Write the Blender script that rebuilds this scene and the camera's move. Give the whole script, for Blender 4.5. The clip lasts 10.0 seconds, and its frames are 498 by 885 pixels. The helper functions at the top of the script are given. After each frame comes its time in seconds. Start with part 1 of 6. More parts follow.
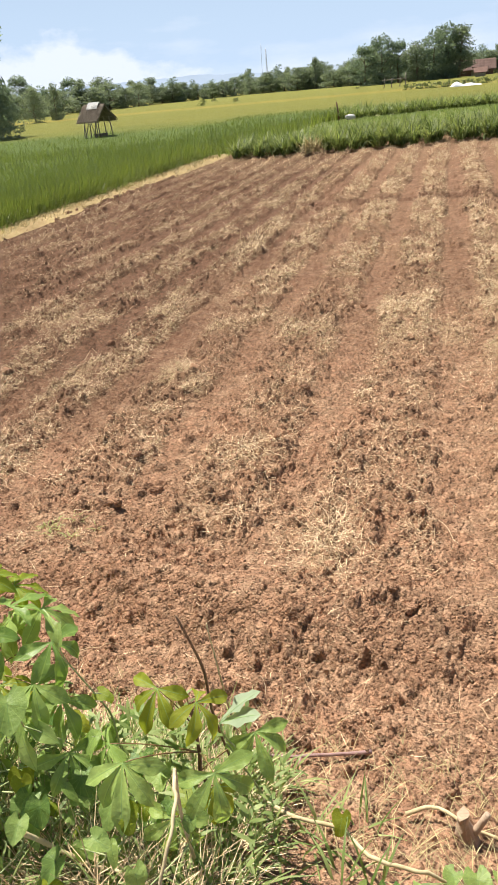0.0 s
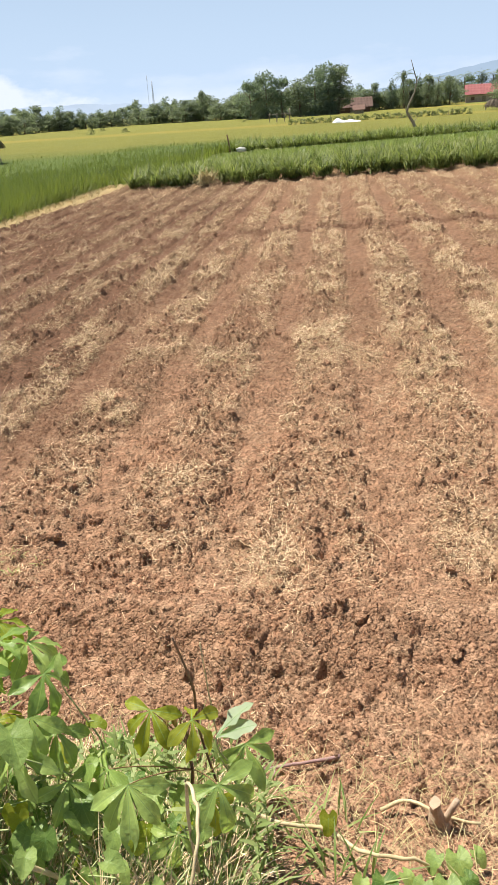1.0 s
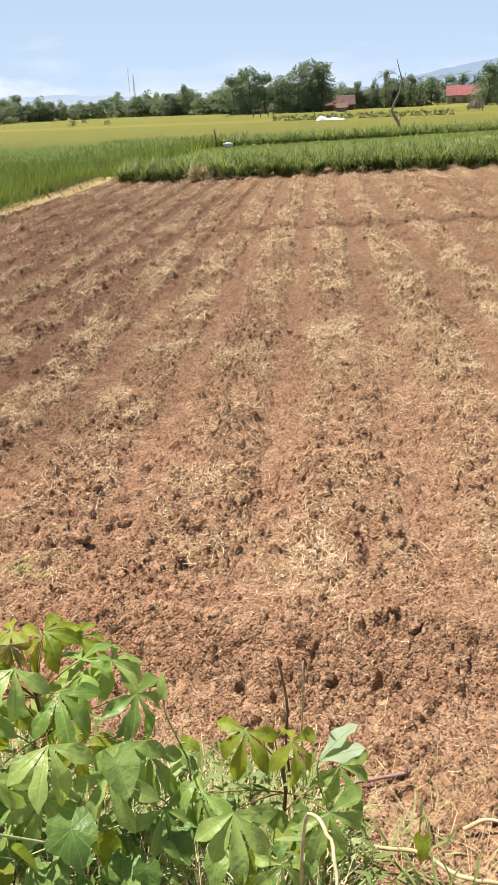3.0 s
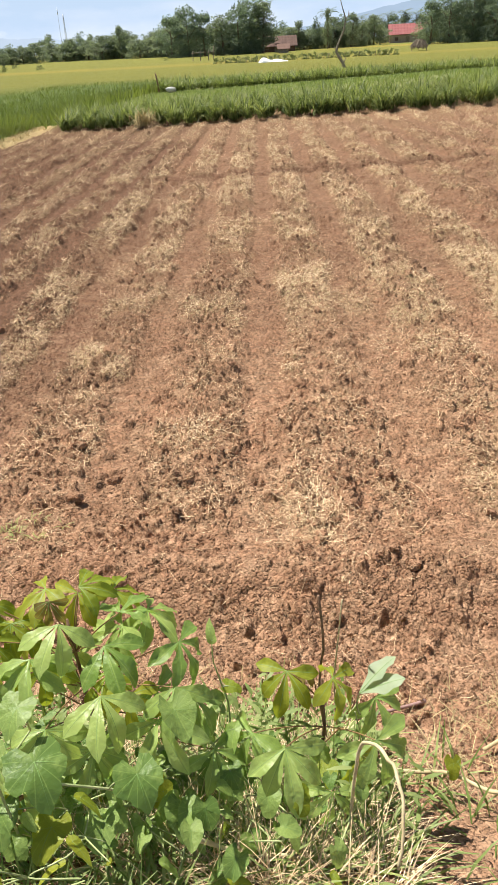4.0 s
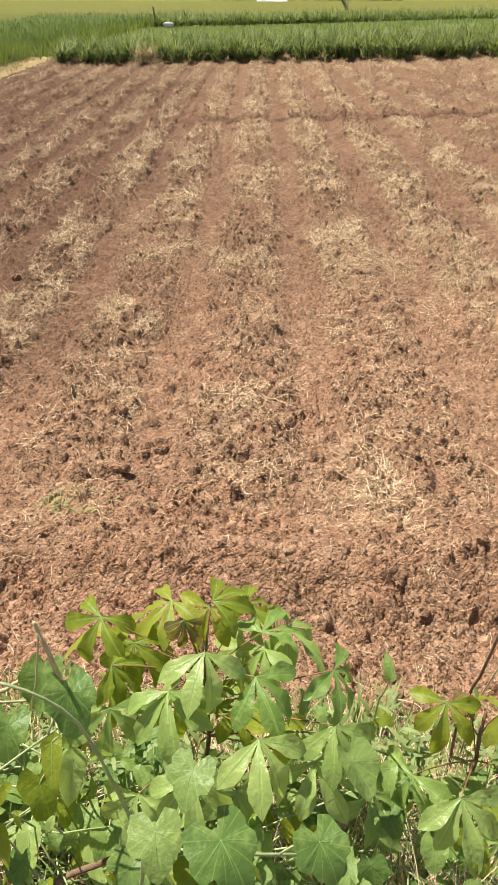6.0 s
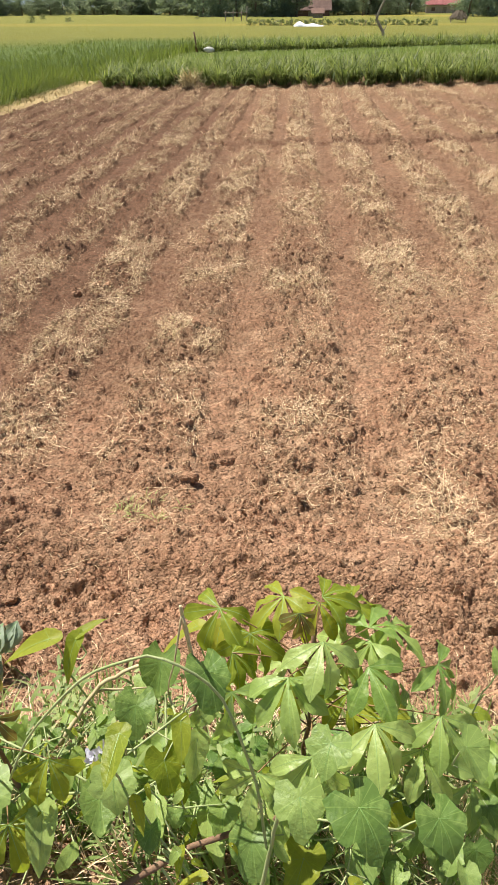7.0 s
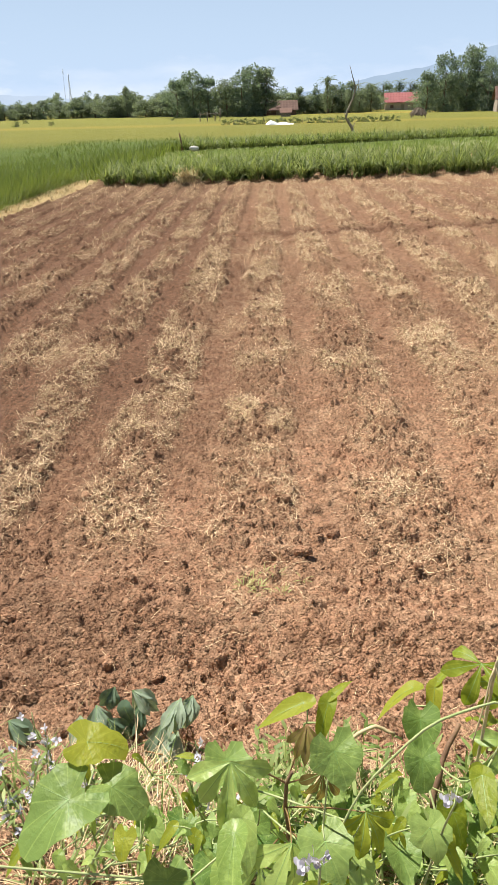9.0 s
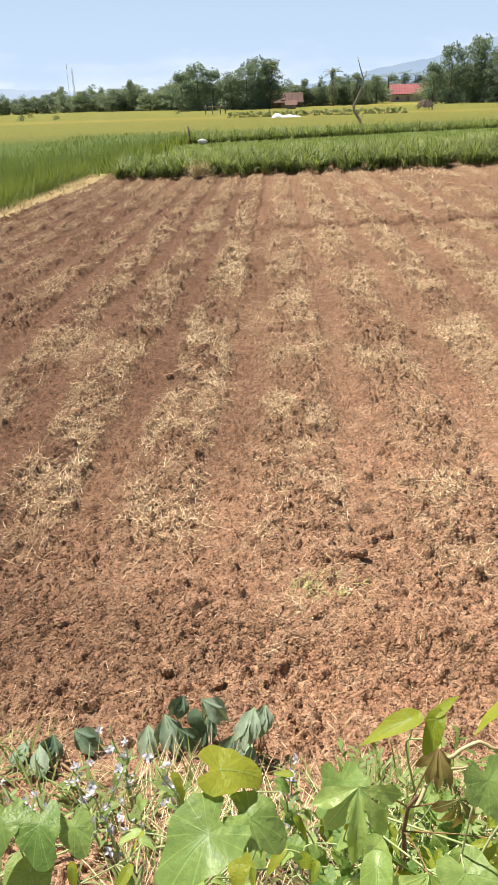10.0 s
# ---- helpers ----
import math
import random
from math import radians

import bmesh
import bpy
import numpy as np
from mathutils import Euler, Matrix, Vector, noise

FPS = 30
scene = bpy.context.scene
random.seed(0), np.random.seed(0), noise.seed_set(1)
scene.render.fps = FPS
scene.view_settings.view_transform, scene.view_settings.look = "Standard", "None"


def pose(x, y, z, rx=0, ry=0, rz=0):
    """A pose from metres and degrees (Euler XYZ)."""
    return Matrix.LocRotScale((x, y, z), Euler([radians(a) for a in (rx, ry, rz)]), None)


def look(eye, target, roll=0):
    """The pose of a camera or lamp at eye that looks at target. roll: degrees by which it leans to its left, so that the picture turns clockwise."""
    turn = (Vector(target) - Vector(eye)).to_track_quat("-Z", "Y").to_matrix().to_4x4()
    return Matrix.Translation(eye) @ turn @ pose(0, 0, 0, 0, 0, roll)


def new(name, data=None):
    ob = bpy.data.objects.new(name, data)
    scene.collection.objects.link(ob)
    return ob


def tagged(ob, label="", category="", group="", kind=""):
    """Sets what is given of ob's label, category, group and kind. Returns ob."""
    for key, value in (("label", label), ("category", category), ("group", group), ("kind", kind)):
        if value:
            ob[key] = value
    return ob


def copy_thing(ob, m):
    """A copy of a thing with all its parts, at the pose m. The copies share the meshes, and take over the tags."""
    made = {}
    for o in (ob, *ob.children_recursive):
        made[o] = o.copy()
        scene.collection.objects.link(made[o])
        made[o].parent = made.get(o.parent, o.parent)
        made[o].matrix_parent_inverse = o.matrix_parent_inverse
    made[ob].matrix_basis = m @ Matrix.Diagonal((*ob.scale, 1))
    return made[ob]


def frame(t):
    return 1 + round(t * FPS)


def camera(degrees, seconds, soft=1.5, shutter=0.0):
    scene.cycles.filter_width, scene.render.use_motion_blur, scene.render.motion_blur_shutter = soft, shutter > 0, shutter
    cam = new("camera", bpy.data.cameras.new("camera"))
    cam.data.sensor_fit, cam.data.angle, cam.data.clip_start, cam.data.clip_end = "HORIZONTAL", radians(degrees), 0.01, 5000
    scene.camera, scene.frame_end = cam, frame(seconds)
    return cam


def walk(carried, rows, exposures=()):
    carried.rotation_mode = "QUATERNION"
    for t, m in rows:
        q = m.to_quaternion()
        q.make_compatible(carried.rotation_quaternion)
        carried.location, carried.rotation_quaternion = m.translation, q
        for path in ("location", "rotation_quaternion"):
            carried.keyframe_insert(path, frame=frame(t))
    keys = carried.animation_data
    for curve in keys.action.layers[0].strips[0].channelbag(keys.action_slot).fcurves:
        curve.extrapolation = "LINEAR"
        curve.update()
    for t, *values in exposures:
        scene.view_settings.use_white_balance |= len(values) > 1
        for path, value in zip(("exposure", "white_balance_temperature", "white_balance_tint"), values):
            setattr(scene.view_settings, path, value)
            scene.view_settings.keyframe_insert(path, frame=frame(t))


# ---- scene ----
cam = camera(39.3, 10.0, 1.0)
PATH = [
    (0, (0.052, 0.541, 1.875), (-0.205, 2.306, 0.97), -5.39),
    (0.5, (-0.057, 0.471, 1.907), (-0.11, 2.265, 1.025), -4.47),
    (1, (-0.128, 0.441, 1.935), (-0.1, 2.247, 1.076), -3.78),
    (1.5, (-0.238, 0.501, 1.932), (-0.186, 2.332, 1.128), -2.94),
    (2, (-0.343, 0.573, 1.905), (-0.309, 2.385, 1.06), -1.27),
    (2.2, (-0.359, 0.583, 1.892), (-0.314, 2.362, 0.978), -3.47),
    (3.3, (-0.463, 0.537, 1.945), (-0.36, 2.339, 1.083), -2.12),
    (3.5, (-0.506, 0.544, 1.941), (-0.431, 2.322, 1.03), -4.35),
    (4, (-0.586, 0.56, 1.922), (-0.38, 2.284, 0.93), -3.05),
    (4.5, (-0.692, 0.684, 1.907), (-0.473, 2.398, 0.9), -3.13),
    (5, (-0.757, 0.787, 1.878), (-0.488, 2.458, 0.812), -0.83),
    (5.5, (-0.848, 0.848, 1.876), (-0.606, 2.528, 0.817), 0.24),
    (5.7, (-0.879, 0.878, 1.872), (-0.626, 2.537, 0.784), -0.02),
    (6.8, (-1.081, 0.81, 1.899), (-0.839, 2.454, 0.785), 0.79),
    (7, (-1.122, 0.791, 1.913), (-0.94, 2.476, 0.852), -0.09),
    (7.5, (-1.232, 0.823, 1.918), (-1.049, 2.545, 0.918), -1.5),
    (8, (-1.389, 0.851, 1.925), (-1.203, 2.59, 0.956), 0.42),
    (8.5, (-1.585, 0.763, 1.991), (-1.443, 2.549, 1.1), -2.58),
    (9, (-1.756, 0.726, 1.994), (-1.506, 2.51, 1.126), -1.32),
    (9.5, (-1.843, 0.77, 1.967), (-1.596, 2.548, 1.084), -1.5),
    (10, (-1.974, 0.842, 1.987), (-1.739, 2.621, 1.104), -1.68),
]
walk(cam, [(t, look(eye, target, roll)) for t, eye, target, roll in PATH], [(0, 0.83), (2, 0.82), (3.5, 0.81), (5.5, 0.76), (7, 0.79), (9, 0.80), (10, 0.84)])

# ---- world, sun, exposure ----
SUN_AZ, SUN_EL = -42.0, 62.0      # degrees clockwise from +y, degrees up
world = bpy.data.worlds.new("world")
scene.world = world
world.use_nodes = True


def build_sky(nt):
    n, l = nt.nodes, nt.links
    n.clear()
    out = n.new("ShaderNodeOutputWorld")
    bg = n.new("ShaderNodeBackground")
    sky = n.new("ShaderNodeTexSky")
    sky.sky_type = "NISHITA"
    sky.sun_disc = False
    sky.sun_elevation = radians(SUN_EL)
    sky.sun_rotation = radians(SUN_AZ)
    sky.air_density, sky.dust_density, sky.ozone_density = 1.0, 0.15, 1.2
    tc = n.new("ShaderNodeTexCoord")
    sep = n.new("ShaderNodeSeparateXYZ")
    l.new(tc.outputs["Generated"], sep.inputs["Vector"])

    def span(v, a, b, c, d):
        m = n.new("ShaderNodeMapRange")
        for key, q in (("From Min", a), ("From Max", b), ("To Min", c), ("To Max", d)):
            m.inputs[key].default_value = q
        l.new(v, m.inputs["Value"])
        return m.outputs["Result"]

    def calc(op, a, b):
        m = n.new("ShaderNodeMath")
        m.operation = op
        for k, q in enumerate((a, b)):
            if isinstance(q, (int, float)):
                m.inputs[k].default_value = q
            else:
                l.new(q, m.inputs[k])
        return m.outputs[0]

    def puffs(stretch, scale):
        mp = n.new("ShaderNodeMapping")
        mp.inputs["Scale"].default_value = stretch
        ns = n.new("ShaderNodeTexNoise")
        ns.inputs["Scale"].default_value, ns.inputs["Detail"].default_value, ns.inputs["Roughness"].default_value = scale, 7.0, 0.58
        l.new(tc.outputs["Generated"], mp.inputs["Vector"])
        l.new(mp.outputs["Vector"], ns.inputs["Vector"])
        return ns.outputs["Fac"]

    # a bank of cumulus low in the north-west, and thin low cloud elsewhere
    crest = calc("ADD", span(sep.outputs["X"], -0.08, -0.33, -0.008, 0.078), calc("MULTIPLY", calc("SUBTRACT", puffs((5.0, 5.0, 9.0), 3.0), 0.5), 0.11))
    bank = span(calc("SUBTRACT", crest, sep.outputs["Z"]), 0.0, 0.022, 0.0, 0.9)
    wisp = span(calc("ADD", puffs((4.0, 4.0, 15.0), 1.3), span(sep.outputs["Z"], 0.02, 0.16, 0.50, 0.0)), 0.84, 1.20, 0.0, 0.8)
    mix = n.new("ShaderNodeMixRGB")
    mix.inputs["Color2"].default_value = (6.6, 7.1, 8.1, 1)
    l.new(calc("MAXIMUM", bank, wisp), mix.inputs["Fac"])
    tint = n.new("ShaderNodeMixRGB")
    tint.blend_type = "MULTIPLY"
    tint.inputs["Fac"].default_value = 1.0
    tint.inputs["Color2"].default_value = (0.66, 0.56, 0.47, 1)
    l.new(sky.outputs["Color"], tint.inputs["Color1"])
    # thin bright haze, thinning out overhead
    veil = n.new("ShaderNodeMixRGB")
    l.new(span(sep.outputs["Z"], 0.02, 0.50, 0.92, 0.04), veil.inputs["Fac"])
    veil.inputs["Color2"].default_value = (4.35, 5.7, 7.7, 1)
    l.new(tint.outputs["Color"], veil.inputs["Color1"])
    l.new(veil.outputs["Color"], mix.inputs["Color1"])
    l.new(mix.outputs["Color"], bg.inputs["Color"])
    bg.inputs["Strength"].default_value = SKY
    l.new(bg.outputs["Background"], out.inputs["Surface"])


SKY = 0.078
build_sky(world.node_tree)
sun_data = bpy.data.lights.new("sun", "SUN")
sun_data.energy, sun_data.angle, sun_data.color = 5.0, radians(0.55), (1.0, 0.95, 0.86)
sun = new("sun", sun_data)
sun.matrix_world = look((0, 0, 30), (0 - 20 * math.sin(radians(SUN_AZ)), 0 - 20 * math.cos(radians(SUN_AZ)), 30 - 20 * math.tan(radians(SUN_EL))))

# ---- materials ----
def noise_node(n, l, scale, detail=4.0, rough=0.55, coord=None):
    ns = n.new("ShaderNodeTexNoise")
    ns.inputs["Scale"].default_value, ns.inputs["Detail"].default_value, ns.inputs["Roughness"].default_value = scale, detail, rough
    if coord is not None:
        l.new(coord, ns.inputs["Vector"])
    return ns


def mixed(n, l, fac, a, b, blend="MIX"):
    """A colour mix; a and b are sockets or RGB triples, fac a socket or a number."""
    m = n.new("ShaderNodeMixRGB")
    m.blend_type = blend
    for key, v in (("Fac", fac), ("Color1", a), ("Color2", b)):
        if isinstance(v, (int, float)):
            m.inputs[key].default_value = v
        elif isinstance(v, tuple):
            m.inputs[key].default_value = (*v, 1)
        else:
            l.new(v, m.inputs[key])
    return m.outputs["Color"]


def ranged(n, l, v, a, b, c=0.0, d=1.0):
    m = n.new("ShaderNodeMapRange")
    m.inputs["From Min"].default_value, m.inputs["From Max"].default_value = a, b
    m.inputs["To Min"].default_value, m.inputs["To Max"].default_value = c, d
    l.new(v, m.inputs["Value"])
    return m.outputs["Result"]


def surface(name, low, high, scale=20.0, fine=120.0, rough=0.85, bump=0.3, depth=0.01, metal=0.0, spread=0.0, island=False, spec=0.3):
    """A dull surface whose colour runs from low to high at two scales, with relief; spread: variation from piece to piece."""
    m = bpy.data.materials.new(name)
    m.use_nodes = True
    n, l = m.node_tree.nodes, m.node_tree.links
    b = n["Principled BSDF"]
    co = n.new("ShaderNodeTexCoord").outputs["Object"]
    big, small = noise_node(n, l, scale, coord=co), noise_node(n, l, fine, 3.0, coord=co)
    c = mixed(n, l, ranged(n, l, big.outputs["Fac"], 0.3, 0.7), low, high)
    dark = tuple(0.72 * v for v in low)
    c = mixed(n, l, ranged(n, l, small.outputs["Fac"], 0.55, 0.8, 0.0, 0.55), c, dark)
    if spread:
        info = n.new("ShaderNodeNewGeometry").outputs["Random Per Island"] if island else n.new("ShaderNodeObjectInfo").outputs["Random"]
        hsv = n.new("ShaderNodeHueSaturation")
        l.new(ranged(n, l, info, 0, 1, 1 - spread, 1 + spread), hsv.inputs["Value"])
        l.new(c, hsv.inputs["Color"])
        c = hsv.outputs["Color"]
    l.new(c, b.inputs["Base Color"])
    b.inputs["Roughness"].default_value, b.inputs["Metallic"].default_value = rough, metal
    b.inputs["Specular IOR Level"].default_value = spec
    if bump:
        bp = n.new("ShaderNodeBump")
        bp.inputs["Strength"].default_value, bp.inputs["Distance"].default_value = bump, depth
        l.new(small.outputs["Fac"], bp.inputs["Height"])
        l.new(bp.outputs["Normal"], b.inputs["Normal"])
    return m


def leafy(name, dark, light, through_light=0.35, rough=0.5, island=True, spread=0.35, scale=30.0, tip=None, spec=0.3, veined=False):
    """A leaf: coloured per leaf, lets part of the light through."""
    m = bpy.data.materials.new(name)
    m.use_nodes = True
    n, l = m.node_tree.nodes, m.node_tree.links
    b = n["Principled BSDF"]
    geo = n.new("ShaderNodeNewGeometry")
    rnd = geo.outputs["Random Per Island"] if island else n.new("ShaderNodeObjectInfo").outputs["Random"]
    co = n.new("ShaderNodeTexCoord").outputs["Object"]
    ns = noise_node(n, l, scale, 3.0, coord=co)
    c = mixed(n, l, rnd, dark, light)
    c = mixed(n, l, ranged(n, l, ns.outputs["Fac"], 0.35, 0.75, 0.0, 0.5), c, tuple(v * (1 - spread) for v in dark))
    if tip:
        broad = noise_node(n, l, scale * 0.12, 2.0, coord=co)
        c = mixed(n, l, ranged(n, l, broad.outputs["Fac"], 0.5, 0.75, 0.0, 0.7), c, tip)
    if veined:
        bp = n.new("ShaderNodeBump")
        bp.inputs["Strength"].default_value, bp.inputs["Distance"].default_value = 0.55, 0.005
        crease = noise_node(n, l, 90.0, 3.0, coord=co)
        l.new(crease.outputs["Fac"], bp.inputs["Height"])
        l.new(bp.outputs["Normal"], b.inputs["Normal"])
        rays = n.new("ShaderNodeTexGradient")
        rays.gradient_type = "RADIAL"
        l.new(co, rays.inputs["Vector"])
        fold = n.new("ShaderNodeMath")
        fold.operation = "PINGPONG"
        fold.inputs[1].default_value = 0.035
        l.new(rays.outputs["Fac"], fold.inputs[0])
        c = mixed(n, l, ranged(n, l, fold.outputs[0], 0.0, 0.005, 0.28, 0.0), c, tuple(min(1.0, 1.4 * v) for v in light))
        blot = noise_node(n, l, 28.0, 4.0, 0.6, coord=co)
        c = mixed(n, l, ranged(n, l, blot.outputs["Fac"], 0.52, 0.72, 0.0, 0.45), c, tuple(min(1.0, 1.35 * v) for v in light))
    l.new(c, b.inputs["Base Color"])
    b.inputs["Roughness"].default_value = rough
    b.inputs["Specular IOR Level"].default_value = spec
    tr = n.new("ShaderNodeBsdfTranslucent")
    l.new(mixed(n, l, 1.0, c, (1.0, 1.02, 0.62), "MULTIPLY"), tr.inputs["Color"])
    mx = n.new("ShaderNodeMixShader")
    mx.inputs["Fac"].default_value = through_light
    l.new(b.outputs["BSDF"], mx.inputs[1])
    l.new(tr.outputs["BSDF"], mx.inputs[2])
    l.new(mx.outputs["Shader"], n["Material Output"].inputs["Surface"])
    return m


def grains(n, l, co, scale):
    """Packed crumbs: (relief rising to the middle of each crumb, a random value per crumb)."""
    warp = noise_node(n, l, scale * 1.7, 3.0, coord=co)
    shift = n.new("ShaderNodeVectorMath")
    shift.operation = "MULTIPLY_ADD"
    shift.inputs[1].default_value = (0.9 / scale,) * 3
    l.new(warp.outputs["Color"], shift.inputs[0])
    l.new(co, shift.inputs[2])
    v = n.new("ShaderNodeTexVoronoi")
    v.inputs["Scale"].default_value = scale
    l.new(shift.outputs[0], v.inputs["Vector"])
    return ranged(n, l, v.outputs["Distance"], 0.0, 0.75, 1.0, 0.0), v.outputs["Color"]


def soil_material(name, litter=False):
    """Dry tilled clay loam; with litter, chaff lies where the mesh's litter value says so."""
    m = bpy.data.materials.new(name)
    m.use_nodes = True
    n, l = m.node_tree.nodes, m.node_tree.links
    b = n["Principled BSDF"]
    co = n.new("ShaderNodeTexCoord").outputs["Object"]
    broad, mid, fine = noise_node(n, l, 0.9, 3.0, coord=co), noise_node(n, l, 9.0, 5.0, 0.6, coord=co), noise_node(n, l, 130.0, 4.0, 0.7, coord=co)
    c = mixed(n, l, ranged(n, l, broad.outputs["Fac"], 0.32, 0.68), SOIL_DARK, SOIL_RED)
    c = mixed(n, l, ranged(n, l, mid.outputs["Fac"], 0.45, 0.72, 0.0, 0.70), c, SOIL_PALE)
    c = mixed(n, l, ranged(n, l, fine.outputs["Fac"], 0.50, 0.75, 0.0, 0.30), c, SOIL_DEEP)
    wet_shade = n.new("ShaderNodeAttribute")
    wet_shade.attribute_name = "damp_shade"
    c = mixed(n, l, ranged(n, l, wet_shade.outputs["Fac"], 0.0, 1.0, 0.0, 0.82), c, SOIL_MOIST_SHADE)
    (rise_a, tone_a), (rise_b, tone_b) = grains(n, l, co, 85.0), grains(n, l, co, 34.0)
    hsv = n.new("ShaderNodeHueSaturation")
    tone = mixed(n, l, 0.4, tone_a, tone_b)
    if not litter:
        tone = mixed(n, l, 0.5, tone, n.new("ShaderNodeNewGeometry").outputs["Random Per Island"])
    l.new(ranged(n, l, tone, 0.15, 0.85, 0.58, 1.48), hsv.inputs["Value"])
    l.new(c, hsv.inputs["Color"])
    c = hsv.outputs["Color"]
    if litter:
        at = n.new("ShaderNodeAttribute")
        at.attribute_name = "litter"
        chaff = noise_node(n, l, 48.0, 4.0, 0.7, coord=co)
        ad = n.new("ShaderNodeMath")
        ad.operation = "MULTIPLY"
        l.new(at.outputs["Fac"], ad.inputs[0])
        l.new(ranged(n, l, chaff.outputs["Fac"], 0.46, 0.60), ad.inputs[1])
        c = mixed(n, l, ad.outputs[0], c, (0.47, 0.35, 0.195))
    l.new(c, b.inputs["Base Color"])
    b.inputs["Roughness"].default_value = 0.95
    b.inputs["Specular IOR Level"].default_value = 0.12
    coarse = n.new("ShaderNodeBump")
    coarse.inputs["Strength"].default_value, coarse.inputs["Distance"].default_value = 1.0, 0.016
    l.new(rise_b, coarse.inputs["Height"])
    bp = n.new("ShaderNodeBump")
    bp.inputs["Strength"].default_value, bp.inputs["Distance"].default_value = 1.0, 0.0095
    hsum = n.new("ShaderNodeMath")
    hsum.operation = "ADD"
    l.new(rise_a, hsum.inputs[0])
    l.new(ranged(n, l, fine.outputs["Fac"], 0.0, 1.0, 0.0, 0.4), hsum.inputs[1])
    l.new(hsum.outputs[0], bp.inputs["Height"])
    l.new(coarse.outputs["Normal"], bp.inputs["Normal"])
    l.new(bp.outputs["Normal"], b.inputs["Normal"])
    return m


SOIL_DARK, SOIL_RED, SOIL_PALE = (0.335, 0.195, 0.117), (0.405, 0.222, 0.134), (0.555, 0.360, 0.228)
SOIL_DEEP, SOIL_MOIST_SHADE = (0.115, 0.065, 0.041), (0.135, 0.071, 0.044)
M_SOIL = soil_material("tilled_soil", True)
M_CLOD = soil_material("soil_clod")
M_STRAW = surface("straw", (0.55, 0.385, 0.225), (0.87, 0.665, 0.425), 3.0, 60.0, 0.75, 0.0, spread=0.50, island=True)
M_DRYGRASS = surface("dry_grass", (0.36, 0.29, 0.13), (0.56, 0.46, 0.26), 2.0, 40.0, 0.8, 0.0, spread=0.35, island=True)
M_RICE = leafy("rice_blade", (0.150, 0.200, 0.045), (0.260, 0.305, 0.085), 0.4, scale=0.4)
M_CANE = leafy("cane_blade", (0.075, 0.115, 0.026), (0.42, 0.47, 0.18), 0.45, rough=0.5, scale=2.0, spec=0.3)
M_YOUNG_GRASS = leafy("young_grass", (0.38, 0.42, 0.15), (0.56, 0.58, 0.27), 0.4, scale=10.0)
M_SHRUB = leafy("shrub_leaf", (0.15, 0.19, 0.08), (0.25, 0.28, 0.13), 0.35, scale=4.0)
M_GRASS = leafy("grass_blade", (0.18, 0.25, 0.06), (0.32, 0.38, 0.13), 0.35, scale=8.0)
# Far foliage paled and greyed: the haze of distance is in the leaf colour.
M_TREE = leafy("hazed_tree_leaf", (0.180, 0.235, 0.185), (0.265, 0.325, 0.260), 0.55, scale=0.6, rough=0.6, spec=0.2)
M_TREE_B = leafy("hazed_olive_leaf", (0.205, 0.250, 0.185), (0.300, 0.345, 0.265), 0.55, scale=0.6, rough=0.6, spec=0.2)
M_PALM = leafy("hazed_palm_leaf", (0.18, 0.23, 0.165), (0.27, 0.32, 0.24), 0.4, scale=0.6, rough=0.35, spec=0.6)
M_BARK = surface("bark", (0.10, 0.075, 0.05), (0.22, 0.17, 0.12), 6.0, 60.0, 0.9, 0.6)
M_DEADWOOD = surface("weathered_wood", (0.17, 0.14, 0.11), (0.33, 0.28, 0.22), 5.0, 60.0, 0.9, 0.5)
M_STUMP = surface("pale_cut_wood", (0.34, 0.235, 0.155), (0.52, 0.39, 0.28), 12.0, 90.0, 0.9, 0.5)
M_CASSAVA = leafy("cassava_leaf", (0.235, 0.375, 0.076), (0.520, 0.640, 0.200), 0.50, rough=0.40, spec=0.7, island=False, scale=14.0, veined=True)
M_YOUNG = leafy("young_leaf", (0.27, 0.34, 0.035), (0.44, 0.46, 0.06), 0.55, rough=0.42, spec=0.35, island=False, scale=14.0, veined=True)
M_BRONZE = leafy("bronze_leaf", (0.20, 0.155, 0.05), (0.30, 0.24, 0.08), 0.5, rough=0.45, island=False, scale=14.0)
M_VINE = leafy("vine_leaf", (0.120, 0.230, 0.046), (0.420, 0.540, 0.165), 0.46, rough=0.45, spec=0.5, island=False, scale=20.0, veined=True)
M_PALE = leafy("pale_leaf", (0.36, 0.45, 0.28), (0.45, 0.53, 0.36), 0.4, rough=0.5, island=False, scale=20.0)
M_WILT = leafy("wilted_leaf", (0.110, 0.180, 0.105), (0.42, 0.50, 0.37), 0.30, rough=0.6, island=False, scale=20.0)
M_WEED = leafy("weed_leaf", (0.17, 0.255, 0.065), (0.45, 0.52, 0.21), 0.45, scale=10.0)
M_PETIOLE = surface("red_petiole", (0.20, 0.115, 0.05), (0.30, 0.19, 0.08), 40.0, 200.0, 0.5, 0.0)
M_STEM = surface("green_stem", (0.26, 0.33, 0.12), (0.44, 0.47, 0.24), 20.0, 150.0, 0.6, 0.2, 0.002)
M_DRYVINE = surface("dry_vine", (0.42, 0.33, 0.18), (0.62, 0.52, 0.32), 18.0, 120.0, 0.7, 0.3, 0.003)
M_TWIG = surface("brown_twig", (0.14, 0.08, 0.05), (0.26, 0.16, 0.10), 25.0, 160.0, 0.85, 0.5, 0.003)
M_PURPLE = surface("purple_bark", (0.235, 0.135, 0.125), (0.40, 0.26, 0.23), 25.0, 160.0, 0.7, 0.5, 0.003)
